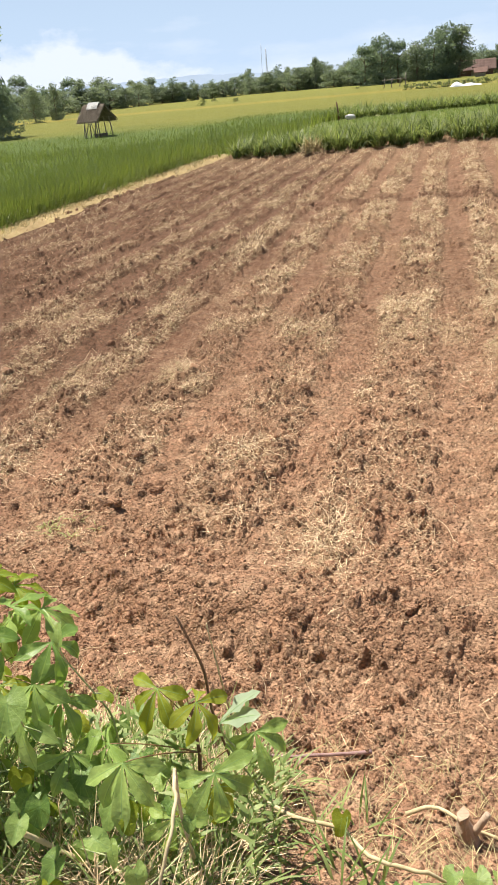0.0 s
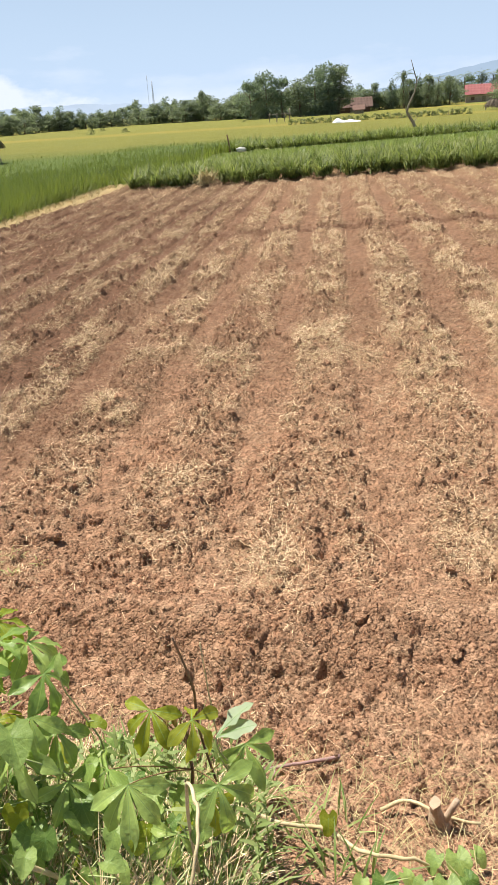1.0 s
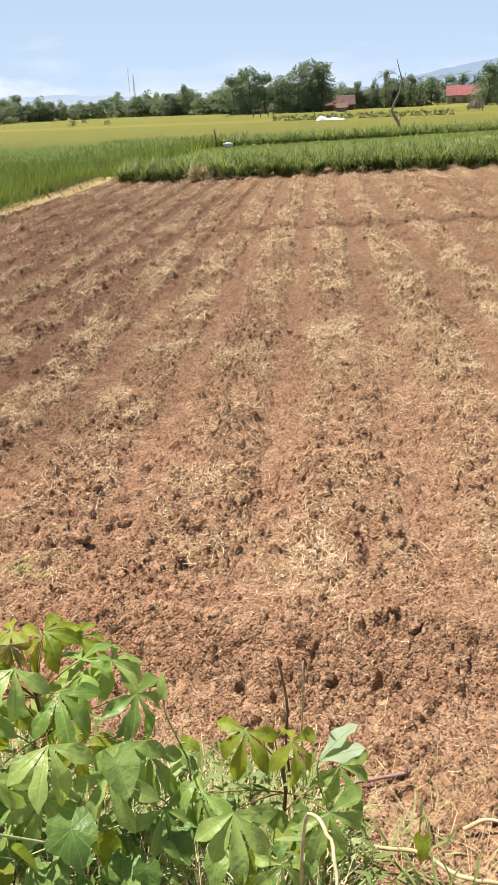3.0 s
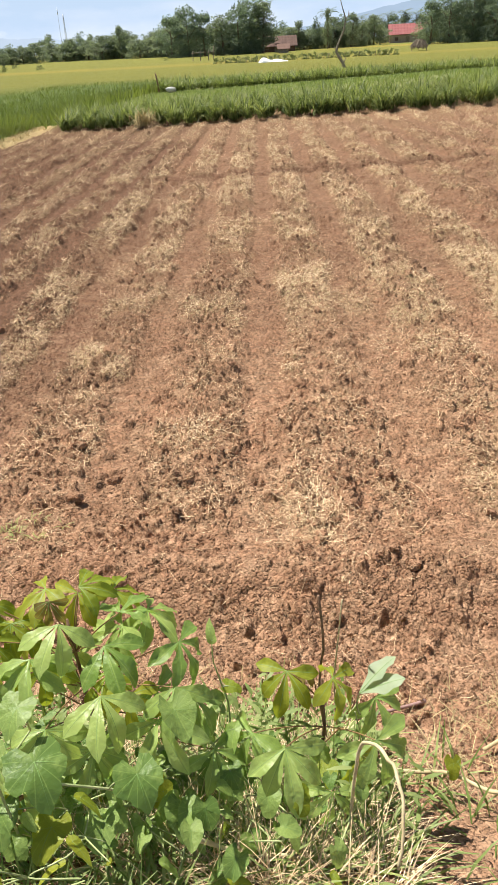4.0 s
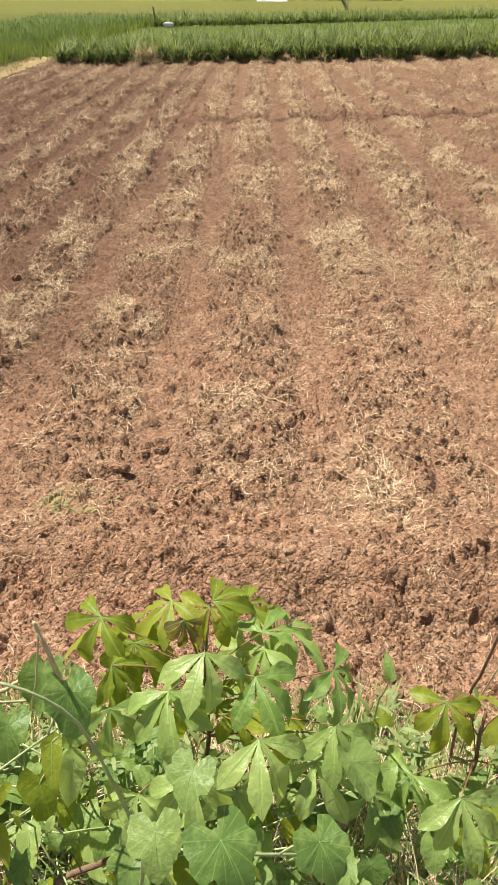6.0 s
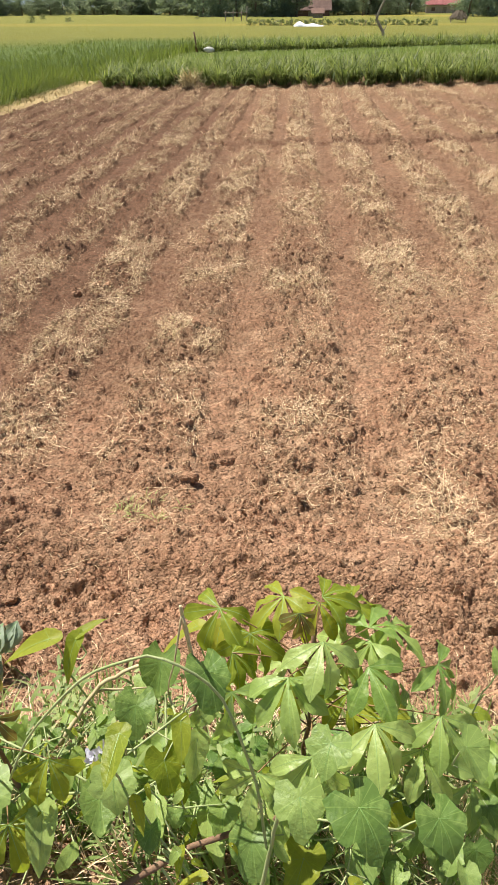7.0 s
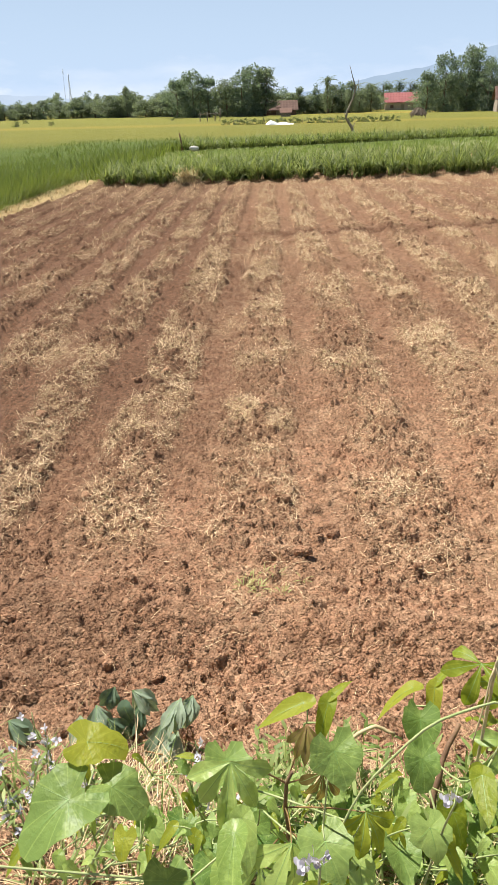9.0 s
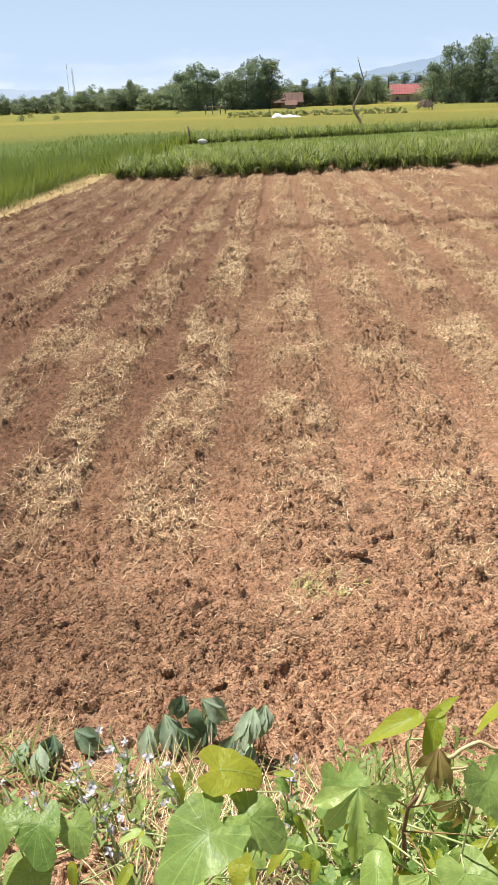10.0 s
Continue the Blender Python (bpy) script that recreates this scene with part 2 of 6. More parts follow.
M_PETAL = leafy("pale_petal", (0.48, 0.45, 0.60), (0.74, 0.73, 0.80), 0.3, rough=0.6, scale=60.0, spread=0.1)
M_THATCH = surface("thatch", (0.12, 0.095, 0.07), (0.22, 0.175, 0.13), 4.0, 30.0, 0.95, 0.8, 0.03, spread=0.25, island=True)
M_TIN = surface("grey_sheet_roof", (0.45, 0.44, 0.42), (0.62, 0.61, 0.58), 2.0, 14.0, 0.6, 0.2)
M_TILE = surface("red_roof_tile", (0.27, 0.085, 0.085), (0.33, 0.115, 0.110), 0.8, 6.0, 0.8, 0.4, 0.03)
M_TILE_OLD = surface("old_roof_tile", (0.105, 0.062, 0.050), (0.155, 0.095, 0.078), 0.8, 6.0, 0.9, 0.4, 0.03)
M_CLAY = surface("faded_clay_tile", (0.17, 0.10, 0.08), (0.25, 0.15, 0.12), 1.5, 10.0, 0.9, 0.3)
M_WALL = surface("plastered_wall", (0.30, 0.24, 0.20), (0.44, 0.37, 0.31), 0.7, 8.0, 0.9, 0.2)
M_SHEET = surface("white_plastic_sheet", (0.74, 0.76, 0.78), (0.86, 0.87, 0.88), 1.0, 6.0, 0.4, 0.2, 0.02)
# Lightened steel: the far masts' washed-out look against the sky is in the colour.
M_STEEL = surface("galvanised_steel", (0.46, 0.48, 0.51), (0.60, 0.61, 0.63), 2.0, 20.0, 0.5, 0.0, metal=0.4)


def crop_ground():
    """Far paddy: ripening bands across a green canopy."""
    m = bpy.data.materials.new("far_paddy")
    m.use_nodes = True
    n, l = m.node_tree.nodes, m.node_tree.links
    b = n["Principled BSDF"]
    co = n.new("ShaderNodeTexCoord").outputs["Object"]
    at = n.new("ShaderNodeAttribute")
    at.attribute_name = "ripe"
    fine, mid = noise_node(n, l, 6.0, 6.0, 0.7, coord=co), noise_node(n, l, 0.25, 4.0, coord=co)
    c = mixed(n, l, at.outputs["Fac"], (0.120, 0.168, 0.040), (0.355, 0.275, 0.060))
    c = mixed(n, l, ranged(n, l, mid.outputs["Fac"], 0.4, 0.7, 0.0, 0.30), c, (0.155, 0.175, 0.046))
    c = mixed(n, l, ranged(n, l, fine.outputs["Fac"], 0.45, 0.75, 0.0, 0.5), c, (0.08, 0.10, 0.024))
    l.new(c, b.inputs["Base Color"])
    b.inputs["Roughness"].default_value = 0.9
    b.inputs["Specular IOR Level"].default_value = 0.1
    bp = n.new("ShaderNodeBump")
    bp.inputs["Strength"].default_value, bp.inputs["Distance"].default_value = 1.0, 0.25
    l.new(fine.outputs["Fac"], bp.inputs["Height"])
    l.new(bp.outputs["Normal"], b.inputs["Normal"])
    return m


M_PADDY = crop_ground()
M_PLAIN = surface("rough_pasture", (0.15, 0.17, 0.055), (0.24, 0.23, 0.085), 0.6, 9.0, 0.95, 0.6, 0.08)


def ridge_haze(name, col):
    """A far mountain, seen through kilometres of air: haze painted as a bluish glow."""
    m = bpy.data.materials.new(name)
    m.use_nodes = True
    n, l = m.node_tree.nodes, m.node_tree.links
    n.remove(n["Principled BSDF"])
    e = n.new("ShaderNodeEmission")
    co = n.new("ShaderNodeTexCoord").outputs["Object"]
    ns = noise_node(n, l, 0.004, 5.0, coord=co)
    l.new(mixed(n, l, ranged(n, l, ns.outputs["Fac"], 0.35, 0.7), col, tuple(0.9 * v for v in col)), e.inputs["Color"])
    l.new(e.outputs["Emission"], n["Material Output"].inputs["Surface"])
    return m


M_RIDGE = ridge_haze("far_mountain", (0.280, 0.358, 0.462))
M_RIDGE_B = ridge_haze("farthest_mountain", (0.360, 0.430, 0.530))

# ---- shape helpers ----
def rand2(ix, iy, seed):
    """A hash of whole numbers to 0..1."""
    h = (ix.astype(np.int64) * 374761393 + iy.astype(np.int64) * 668265263 + seed * 974634777) & 0xFFFFFFFF
    h = ((h ^ (h >> 13)) * 1274126177) & 0xFFFFFFFF
    h = ((h ^ (h >> 15)) * 2246822519) & 0xFFFFFFFF
    return ((h ^ (h >> 16)) & 0xFFFFFF) / float(0xFFFFFF)


def vnoise(x, y, seed=0):
    ix, iy = np.floor(x), np.floor(y)
    fx, fy = x - ix, y - iy
    fx, fy = fx * fx * (3 - 2 * fx), fy * fy * (3 - 2 * fy)
    a, b = rand2(ix, iy, seed), rand2(ix + 1, iy, seed)
    c, d = rand2(ix, iy + 1, seed), rand2(ix + 1, iy + 1, seed)
    return (a * (1 - fx) + b * fx) * (1 - fy) + (c * (1 - fx) + d * fx) * fy


def fbm(x, y, octaves=4, seed=0):
    s, amp, tot = 0.0, 1.0, 0.0
    for k in range(octaves):
        s = s + amp * vnoise(x * 2 ** k + 17 * k, y * 2 ** k - 9 * k, seed + k)
        tot += amp
        amp *= 0.5
    return s / tot


def smooth(a, b, v):
    t = np.clip((v - a) / (b - a), 0, 1)
    return t * t * (3 - 2 * t)


def crumble(x, y, cell, share, seed, rmin=0.22, rmax=0.55, tall=0.9):
    """Relief of broken clods packed over the plane: steep-sided, tilted tops, ragged outlines; share: how many cells hold one."""
    wx = 0.30 * (vnoise(x * 2.3 / cell, y * 2.3 / cell, seed + 50) - 0.5) + 0.22 * (vnoise(x * 6.1 / cell, y * 6.1 / cell, seed + 52) - 0.5)
    wy = 0.30 * (vnoise(x * 2.3 / cell, y * 2.3 / cell, seed + 51) - 0.5) + 0.22 * (vnoise(x * 6.1 / cell, y * 6.1 / cell, seed + 53) - 0.5)
    u, v = x / cell + wx, y / cell + wy
    gx, gy = np.floor(u), np.floor(v)
    best = np.zeros_like(u)
    for dx in (-1, 0, 1):
        for dy in (-1, 0, 1):
            cx, cy = gx + dx, gy + dy
            a, b, c = rand2(cx, cy, seed), rand2(cx, cy, seed + 1), rand2(cx, cy, seed + 2)
            r = rmin + (rmax - rmin) * c * c
            du, dv = (u - cx - a) / r, (v - cy - b) / r
            q = np.maximum(1 - du * du - dv * dv, 0) ** 0.6
            lean = 1 + 0.55 * ((2 * b - 1) * du + (2 * a - 1) * dv)
            best = np.maximum(best, np.where(rand2(cx, cy, seed + 3) < share, tall * cell * r * q * lean, 0))
    return best


def np_mesh(name, V, F, material=None, rounded=False, values=None):
    """A mesh from arrays: V (n, 3), F (m, k) with k corners a face; values: float attributes per vertex."""
    V, F = np.asarray(V, np.float32), np.asarray(F, np.int32)
    me = bpy.data.meshes.new(name)
    k = F.shape[1]
    me.vertices.add(len(V))
    me.vertices.foreach_set("co", V.ravel())
    me.loops.add(F.size)
    me.loops.foreach_set("vertex_index", F.ravel())
    me.polygons.add(len(F))
    me.polygons.foreach_set("loop_start", np.arange(0, F.size, k, dtype=np.int32))
    me.polygons.foreach_set("use_smooth", np.full(len(F), rounded))
    for key, v in (values or {}).items():
        me.attributes.new(key, "FLOAT", "POINT").data.foreach_set("value", np.asarray(v, np.float32).ravel())
    me.update(calc_edges=True)
    if material:
        me.materials.append(material)
    return me


def joined(pieces):
    """(V, F) pairs with equal corners a face, as one pair."""
    vs, fs, at = [], [], 0
    for V, F in pieces:
        vs.append(V)
        fs.append(np.asarray(F) + at)
        at += len(V)
    return np.concatenate(vs), np.concatenate(fs)


def moved(VF, m):
    V, F = VF
    a = np.array(m)
    return V @ a[:3, :3].T + a[:3, 3], F


def blades(base, az, length, width, lean, bend, k=3, twist=0.0, tip=0.12, belly=0.35, curl=None):
    """Many thin leaves: from base, leaning by lean from upright and bending on by bend over their length (radians), k quads each."""
    n = len(base)
    az, length, width, lean, bend = [np.broadcast_to(np.asarray(v, float), (n,)) for v in (az, length, width, lean, bend)]
    d = np.stack([np.sin(az), np.cos(az)], 1)
    sx, sy = np.cos(az + twist), -np.sin(az + twist)
    p = np.array(base, float)
    rows = []
    for i in range(k + 1):
        f = i / k
        w = width * (tip + (1 - tip) * min(1.0, (1 - f) / max(1e-6, 1 - belly)) if f > belly else 0.55 + 0.45 * f / belly)
        s = np.stack([sx * w / 2, sy * w / 2, np.zeros(n)], 1)
        rows += [p - s, p + s]
        th = lean + bend * (f + 0.5 / k)
        if curl is not None:
            d = np.stack([np.sin(az + curl * f), np.cos(az + curl * f)], 1)
            sx, sy = np.cos(az + curl * f), -np.sin(az + curl * f)
        p = p + np.stack([d[:, 0] * np.sin(th), d[:, 1] * np.sin(th), np.cos(th)], 1) * (length / k)[:, None]
    V = np.stack(rows, 1).reshape(-1, 3)
    q = np.array([[2 * i, 2 * i + 1, 2 * i + 3, 2 * i + 2] for i in range(k)])
    F = (np.arange(n)[:, None, None] * (2 * k + 2) + q[None]).reshape(-1, 4)
    return V, F


def tube(points, radii, sides=7, cap=True):
    """A round bar along points; quads."""
    P = np.asarray(points, float)
    n = len(P)
    T = np.gradient(P, axis=0)
    T /= np.linalg.norm(T, axis=1)[:, None] + 1e-9
    ref = np.array([0, 0, 1.0]) if abs(T[0, 2]) < 0.9 else np.array([1.0, 0, 0])
    V = []
    for i in range(n):
        u = np.cross(ref, T[i])
        u /= np.linalg.norm(u) + 1e-9
        w = np.cross(T[i], u)
        for j in range(sides):
            a = 2 * math.pi * j / sides
            V.append(P[i] + radii[i] * (math.cos(a) * u + math.sin(a) * w))
    F = [[i * sides + j, i * sides + (j + 1) % sides, (i + 1) * sides + (j + 1) % sides, (i + 1) * sides + j] for i in range(n - 1) for j in range(sides)]
    if cap:
        for i, c in ((0, P[0]), (n - 1, P[-1])):
            V.append(c)
            for j in range(0, sides):
                F.append([i * sides + j, i * sides + (j + 1) % sides, len(V) - 1, len(V) - 1])
    return np.array(V), np.array(F)


def tube_mesh(name, points, radii, material, sides=7):
    P, R = np.asarray(points, float), list(radii)
    P = np.concatenate([P[:1] + (P[:1] - P[1:2]) * 1e-3, P, P[-1:] + (P[-1:] - P[-2:-1]) * 1e-3])
    V, F = tube(P, [R[0] * 0.02] + R + [R[-1] * 0.02], sides, False)
    return np_mesh(name, V, F, material, True)


def wander(a, b, n, amount, rng, sag=0.0):
    """A line of n points from a to b with small sideways wanderings."""
    a, b = np.asarray(a, float), np.asarray(b, float)
    f = np.linspace(0, 1, n)[:, None]
    p = a + (b - a) * f
    off = np.cumsum(rng.normal(0, 1, (n, 3)), 0)
    off -= off[0] + (off[-1] - off[0]) * f
    p = p + off * amount / math.sqrt(n)
    p[:, 2] -= sag * 4 * (f * (1 - f))[:, 0]
    return p


def part(name, data, parent, label="", at=None):
    """One mesh object under a thing or under a part."""
    ob = new(name, data)
    ob.parent = parent
    if at is not None:
        ob.matrix_basis = at
    if label:
        ob["label"] = label
    return ob


def thing(name, at=None, label="", category="", group="", kind="", data=None):
    ob = new(name, data)
    if at is not None:
        ob.matrix_basis = at
    return tagged(ob, label, category, group, kind)


def box_vf(x0, y0, z0, x1, y1, z1):
    V = np.array([(x, y, z) for z in (z0, z1) for y in (y0, y1) for x in (x0, x1)], float)
    F = np.array([[0, 2, 3, 1], [4, 5, 7, 6], [0, 1, 5, 4], [2, 6, 7, 3], [0, 4, 6, 2], [1, 3, 7, 5]])
    return V, F


# ---- the lie of the land ----
SLOPE_X, SLOPE_Y = 0.042, 0.0087
ROW_LEAN, ROW_PITCH, ROW_AT = 0.167, 0.71, -0.075


def front_line(x):
    """Where the foot of the bank meets the field."""
    return 2.12 - 0.30 * np.clip(x, -4, 1.5)


def left_edge(y):
    return -5.98 + 0.262 * (y - 12.41)


def land(x, y):
    """Height of the ground before tillage."""
    x, y = np.asarray(x, float), np.asarray(y, float)
    w = 1 - smooth(24.0, 45.0, y)
    s = SLOPE_X * np.clip(x, -7, 12) + SLOPE_Y * np.clip(y, -2, 26)
    bank = 0.40 * smooth(0.0, 1.15, front_line(x) - y)
    low = np.maximum(smooth(38.0, 60.0, y), smooth(22.0, 35.0, y) * (1 - smooth(-8.0, -3.0, x)))     # the paddies lie lower
    return s * w + bank - 0.33 * low


def billow(x, y, freq, octaves, seed):
    """Puffy lumps with sharp hollows between them, about 0..1."""
    s, amp, tot = 0.0, 1.0, 0.0
    for k in range(octaves):
        f = freq * 2.1 ** k
        a = 0.6 * k + 0.4
        u, v = x * math.cos(a) - y * math.sin(a), x * math.sin(a) + y * math.cos(a)
        s = s + amp * np.abs(2 * vnoise(u * f, v * f, seed + k) - 1)
        tot += amp
        amp *= 0.56
    return s / tot


STRAWY = ((0.37, 8.75, 0.32), (1.08, 3.95, 0.22), (0.02, 3.15, 0.22), (-0.46, 4.05, 0.20), (-1.35, 3.36, 0.20), (-2.58, 7.2, 0.35), (0.0, 10.9, 0.5), (0.9, 5.8, 0.25), (-0.7, 6.7, 0.26), (-0.9, 7.4, 0.3), (1.4, 6.2, 0.3), (1.09, 4.75, 0.24))


HOLLOWS = ((0.378, 3.249, 0.042), (0.262, 2.614, 0.045), (0.20, 2.66, 0.032), (-0.161, 3.556, 0.022), (-0.293, 3.675, 0.030), (-0.898, 3.719, 0.032), (-1.276, 3.117, 0.034), (-1.355, 4.962, 0.036),
           (-0.55, 3.02, 0.024), (0.05, 2.98, 0.026), (-0.98, 3.40, 0.030), (-1.62, 2.86, 0.032), (-0.72, 3.32, 0.030), (-0.12, 4.75, 0.030), (-1.12, 2.62, 0.030), (0.52, 2.95, 0.028))


def tilth(x, y):
    """How rough the tilled soil is (0 smooth furrow, 1 broken bed), bed height, row strength."""
    pitch = np.clip(0.79 - 0.012 * (y - 4.5), 0.62, 0.82)                       # the rows draw together towards the far end
    u = ((x - ROW_LEAN * y - ROW_AT) / ROW_PITCH + 1.45) * ROW_PITCH / pitch - 1.45
    ph = np.abs(u - np.round(u))                      # 0 in a furrow, 0.5 on a bed
    edge = front_line(x)
    row = smooth(0.7, 1.5, y - edge)                  # headland has no rows
    bed = smooth(0.12, 0.27, ph + 0.22 * (fbm(x * 2.4, y * 1.3, 3, 5) - 0.5) + 0.10 * (vnoise(x * 9, y * 7, 6) - 0.5))
    clumpy = smooth(0.30, 0.62, fbm(x * 1.7, y * 1.2, 3, 9))
    rough = (0.12 + 0.88 * bed) * row * (0.55 + 0.45 * clumpy) + (1 - row) * (0.16 + 0.30 * clumpy)
    return rough, bed, row, u


def cross_line(x, y):
    """Signed distance to the furrow ploughed across the beds, and how much of it there is."""
    line = y - (12.35 - 0.28 * x) + 0.12 * (fbm(x * 2.0, y * 0, 2, 23) - 0.5)
    return line, smooth(-0.6, 0.2, x) * (1 - smooth(4.6, 5.4, x))


def damp_and_shade(x, y):
    """Moister, darker soil towards the paddy side; plus the cross furrow's shade, painted in."""
    line, on = cross_line(x, y)
    side = 1 - smooth(-3.6, -0.2, x - 0.13 * (y - 6) + 1.6 * (fbm(x * 0.8, y * 0.5, 3, 27) - 0.5))
    return np.clip(1.2 * side * smooth(2.2, 3.4, y) + 0.56 * smooth(3.4, 7.0, y) + 0.4 * np.exp(-(line / 0.15) ** 2) * on, 0, 1)


def soil_height(x, y):
    """Tilled surface, and how much straw lies on it."""
    rough, bed, row, u = tilth(x, y)
    edge = front_line(x)
    inside = smooth(-0.1, 0.2, y - edge)
    z = land(x, y) - 0.03 * smooth(8.0, 14.0, y)
    z = z + 0.030 * bed * row + 0.03 * (fbm(x * 1.6, y * 1.6, 3, 21) - 0.5)
    z = z + 0.075 * np.exp(-((y - edge - 0.60 - 0.06 * np.sin(x * 1.7)) / 0.15) ** 2)      # thrown-up headland ridge
    z = z - 0.05 * np.exp(-((y - edge - 0.25) / 0.16) ** 2)
    crack = np.exp(-((u - np.round(u)) * ROW_PITCH / 0.0045) ** 2) * row * (np.round(u) == -1) * smooth(3.6, 3.9, y) * (1 - smooth(4.8, 5.6, y)) * smooth(0.3, 0.5, vnoise(y * 9, y * 0, 31))
    z = z - 0.022 * crack
    line, on = cross_line(x, y)
    z = z - 0.055 * np.exp(-(line / 0.10) ** 2) * on * smooth(0.25, 0.6, vnoise(x * 2.6, y * 0, 29)) + 0.022 * np.exp(-((line - 0.22) / 0.12) ** 2) * on
    bare = smooth(0.58, 0.68, fbm(x * 3.1, y * 2.2, 2, 15)) * (1 - bed * row)              # trodden, nearly smooth patches
    keep = 1 - 0.75 * bare
    z = z + (0.004 + 0.062 * rough) * (billow(x, y, 5.0, 3, 601) - 0.3)
    far = smooth(6.0, 14.0, y)
    c0 = crumble(x, y, 0.25, 0.75 * rough * keep, 701, 0.12, 0.38, 0.66) * smooth(4.5, 8.0, y)
    c1 = crumble(x, y, 0.15, 0.70 * rough * keep, 101, 0.14, 0.42, 0.62)
    c2 = crumble(x, y, 0.085, (0.12 + 0.85 * rough) * keep, 201, 0.20, 0.52, 0.84)
    c3 = crumble(x, y, 0.043, (0.45 + 0.55 * rough) * keep, 301, 0.20, 0.50, 1.15)
    c4 = crumble(x, y, 0.021, 0.80 * keep, 401, 0.25, 0.52, 1.1) * (1 - far)
    z = z + np.maximum(np.maximum(c1, c2), c0) + 0.75 * c3 + 0.9 * c4
    z = z - crumble(x, y, 0.14, 0.26 * rough * inside, 501, 0.10, 0.30, 0.75)
    for px, py, r in HOLLOWS:
        q = (0.45 * (x - px) ** 2 + (y - py) ** 2) / (r * r)
        q = q * (0.55 + 0.9 * vnoise(x * 45, y * 45, 33))
        z = z - 0.6 * r * np.exp(-q * q) + 0.35 * r * np.exp(-(0.5 * (x - px) ** 2 + (y - py - 1.7 * r) ** 2) / (r * r))
    patch = smooth(0.30, 0.52, fbm(x * 0.9, y * 0.5, 3, 41))
    dense = smooth(0.34, 0.60, fbm(x * 5.2, y * 3.0, 3, 43))
    side = 0.48 + 0.52 * smooth(-3.2, -0.4, x - 0.05 * (y - 6))
    off = smooth(8.0, 13.0, y)
    litter = bed * row * np.maximum(0.30 + 0.70 * patch, 0.75 * off) * (0.15 + 0.85 * dense) * side
    for px, py, r in STRAWY:
        litter = np.maximum(litter, 0.72 * (0.25 + 0.75 * dense) * np.exp(-((x - px) ** 2 + 0.5 * (y - py) ** 2) / (r * r)))
    litter = np.maximum(litter, 0.75 * off * smooth(15.5, 18.5, y + 0.3 * x) * (0.4 + 0.6 * dense) * (0.35 + 0.65 * bed))
    return z, litter * inside * (1 - np.exp(-(line / 0.22) ** 2) * on)


def ground_at(x, y):
    """Height of bare ground at one place."""
    return float(land(np.array([x]), np.array([y]))[0])


def soil_at(x, y):
    return float(soil_height(np.array([float(x)]), np.array([float(y)]))[0][0])

# ---- ground, field, crops ----
def build_ground():
    """One sheet to the horizon: bank and lane near by, paddy farther off."""
    rr = np.concatenate([[0.0], np.geomspace(1.0, 4200.0, 150)])
    aa = np.linspace(0, 2 * math.pi, 181)[:-1]
    R, T = np.meshgrid(rr, aa, indexing="ij")
    X, Y = R * np.sin(T), 6 + R * np.cos(T)
    Z = land(X, Y) - 0.02
    sink = (X > left_edge(Y) + 0.25) & (X < 14.4) & (Y > 0.15) & (Y < 22.3)
    Z = np.where(sink, Z - 0.22, Z)
    n = len(aa)
    F = [[i * n + j, (i + 1) * n + j, (i + 1) * n + (j + 1) % n, i * n + (j + 1) % n] for i in range(len(rr) - 1) for j in range(n)]
    me = np_mesh("ground", np.stack([X, Y, Z], 2).reshape(-1, 3), F, M_PLAIN, True)
    return thing("ground", label="flat farm land under the fields reaching the horizon", category="ground", kind="structure", data=me)


def build_field():
    """The tilled field with its beds, furrows and lumps; finest where the lane passes, coarser to its sides."""
    y, d = [-0.35], 0.0
    while y[-1] < 23.1:
        d = y[-1] - 0.7
        y.append(y[-1] + (0.05 if d < 0.75 else 0.00080 * (d * d + 3.4) if d < 4.5 else 0.0042 * d))
    y = np.array(y)
    xa, xb = left_edge(y) - 0.15, np.full(len(y), 15.0)
    xl = np.maximum(np.where(y < 6.5, -2.70 - 0.16 * np.maximum(y - 2.0, 0), -3.42 - 0.42 * (y - 6.5)), xa + 0.02)
    xr = np.where(y < 4.5, 0.85 + 0.36 * np.maximum(y - 2.0, 0), 1.75 + 0.48 * (y - 4.5))
    X = np.concatenate([xa[:, None] + (xl - xa)[:, None] * np.linspace(0, 1, 13)[None, :-1], xl[:, None] + (xr - xl)[:, None] * np.linspace(0, 1, 720)[None],
                        xr[:, None] + (xb - xr)[:, None] * np.linspace(0, 1, 15)[None, 1:]], 1)
    Y = np.repeat(y[:, None], X.shape[1], 1)
    Z, L = soil_height(X.ravel(), Y.ravel())
    Z = Z.reshape(X.shape)
    rim = np.zeros(X.shape, bool)
    rim[0], rim[-1], rim[:, 0], rim[:, -1] = True, True, True, True
    Z = np.where(rim, land(X, Y) - 0.08, Z)
    a = np.arange(X.size).reshape(X.shape)
    F = np.stack([a[:-1, :-1], a[:-1, 1:], a[1:, 1:], a[1:, :-1]], 2).reshape(-1, 4)
    me = np_mesh("field", np.stack([X.ravel(), Y.ravel(), Z.ravel()], 1), F, M_SOIL, True, {"litter": L, "damp_shade": damp_and_shade(X.ravel(), Y.ravel())})
    return thing("field", label="freshly tilled reddish brown soil in long beds", category="field", kind="structure", data=me)


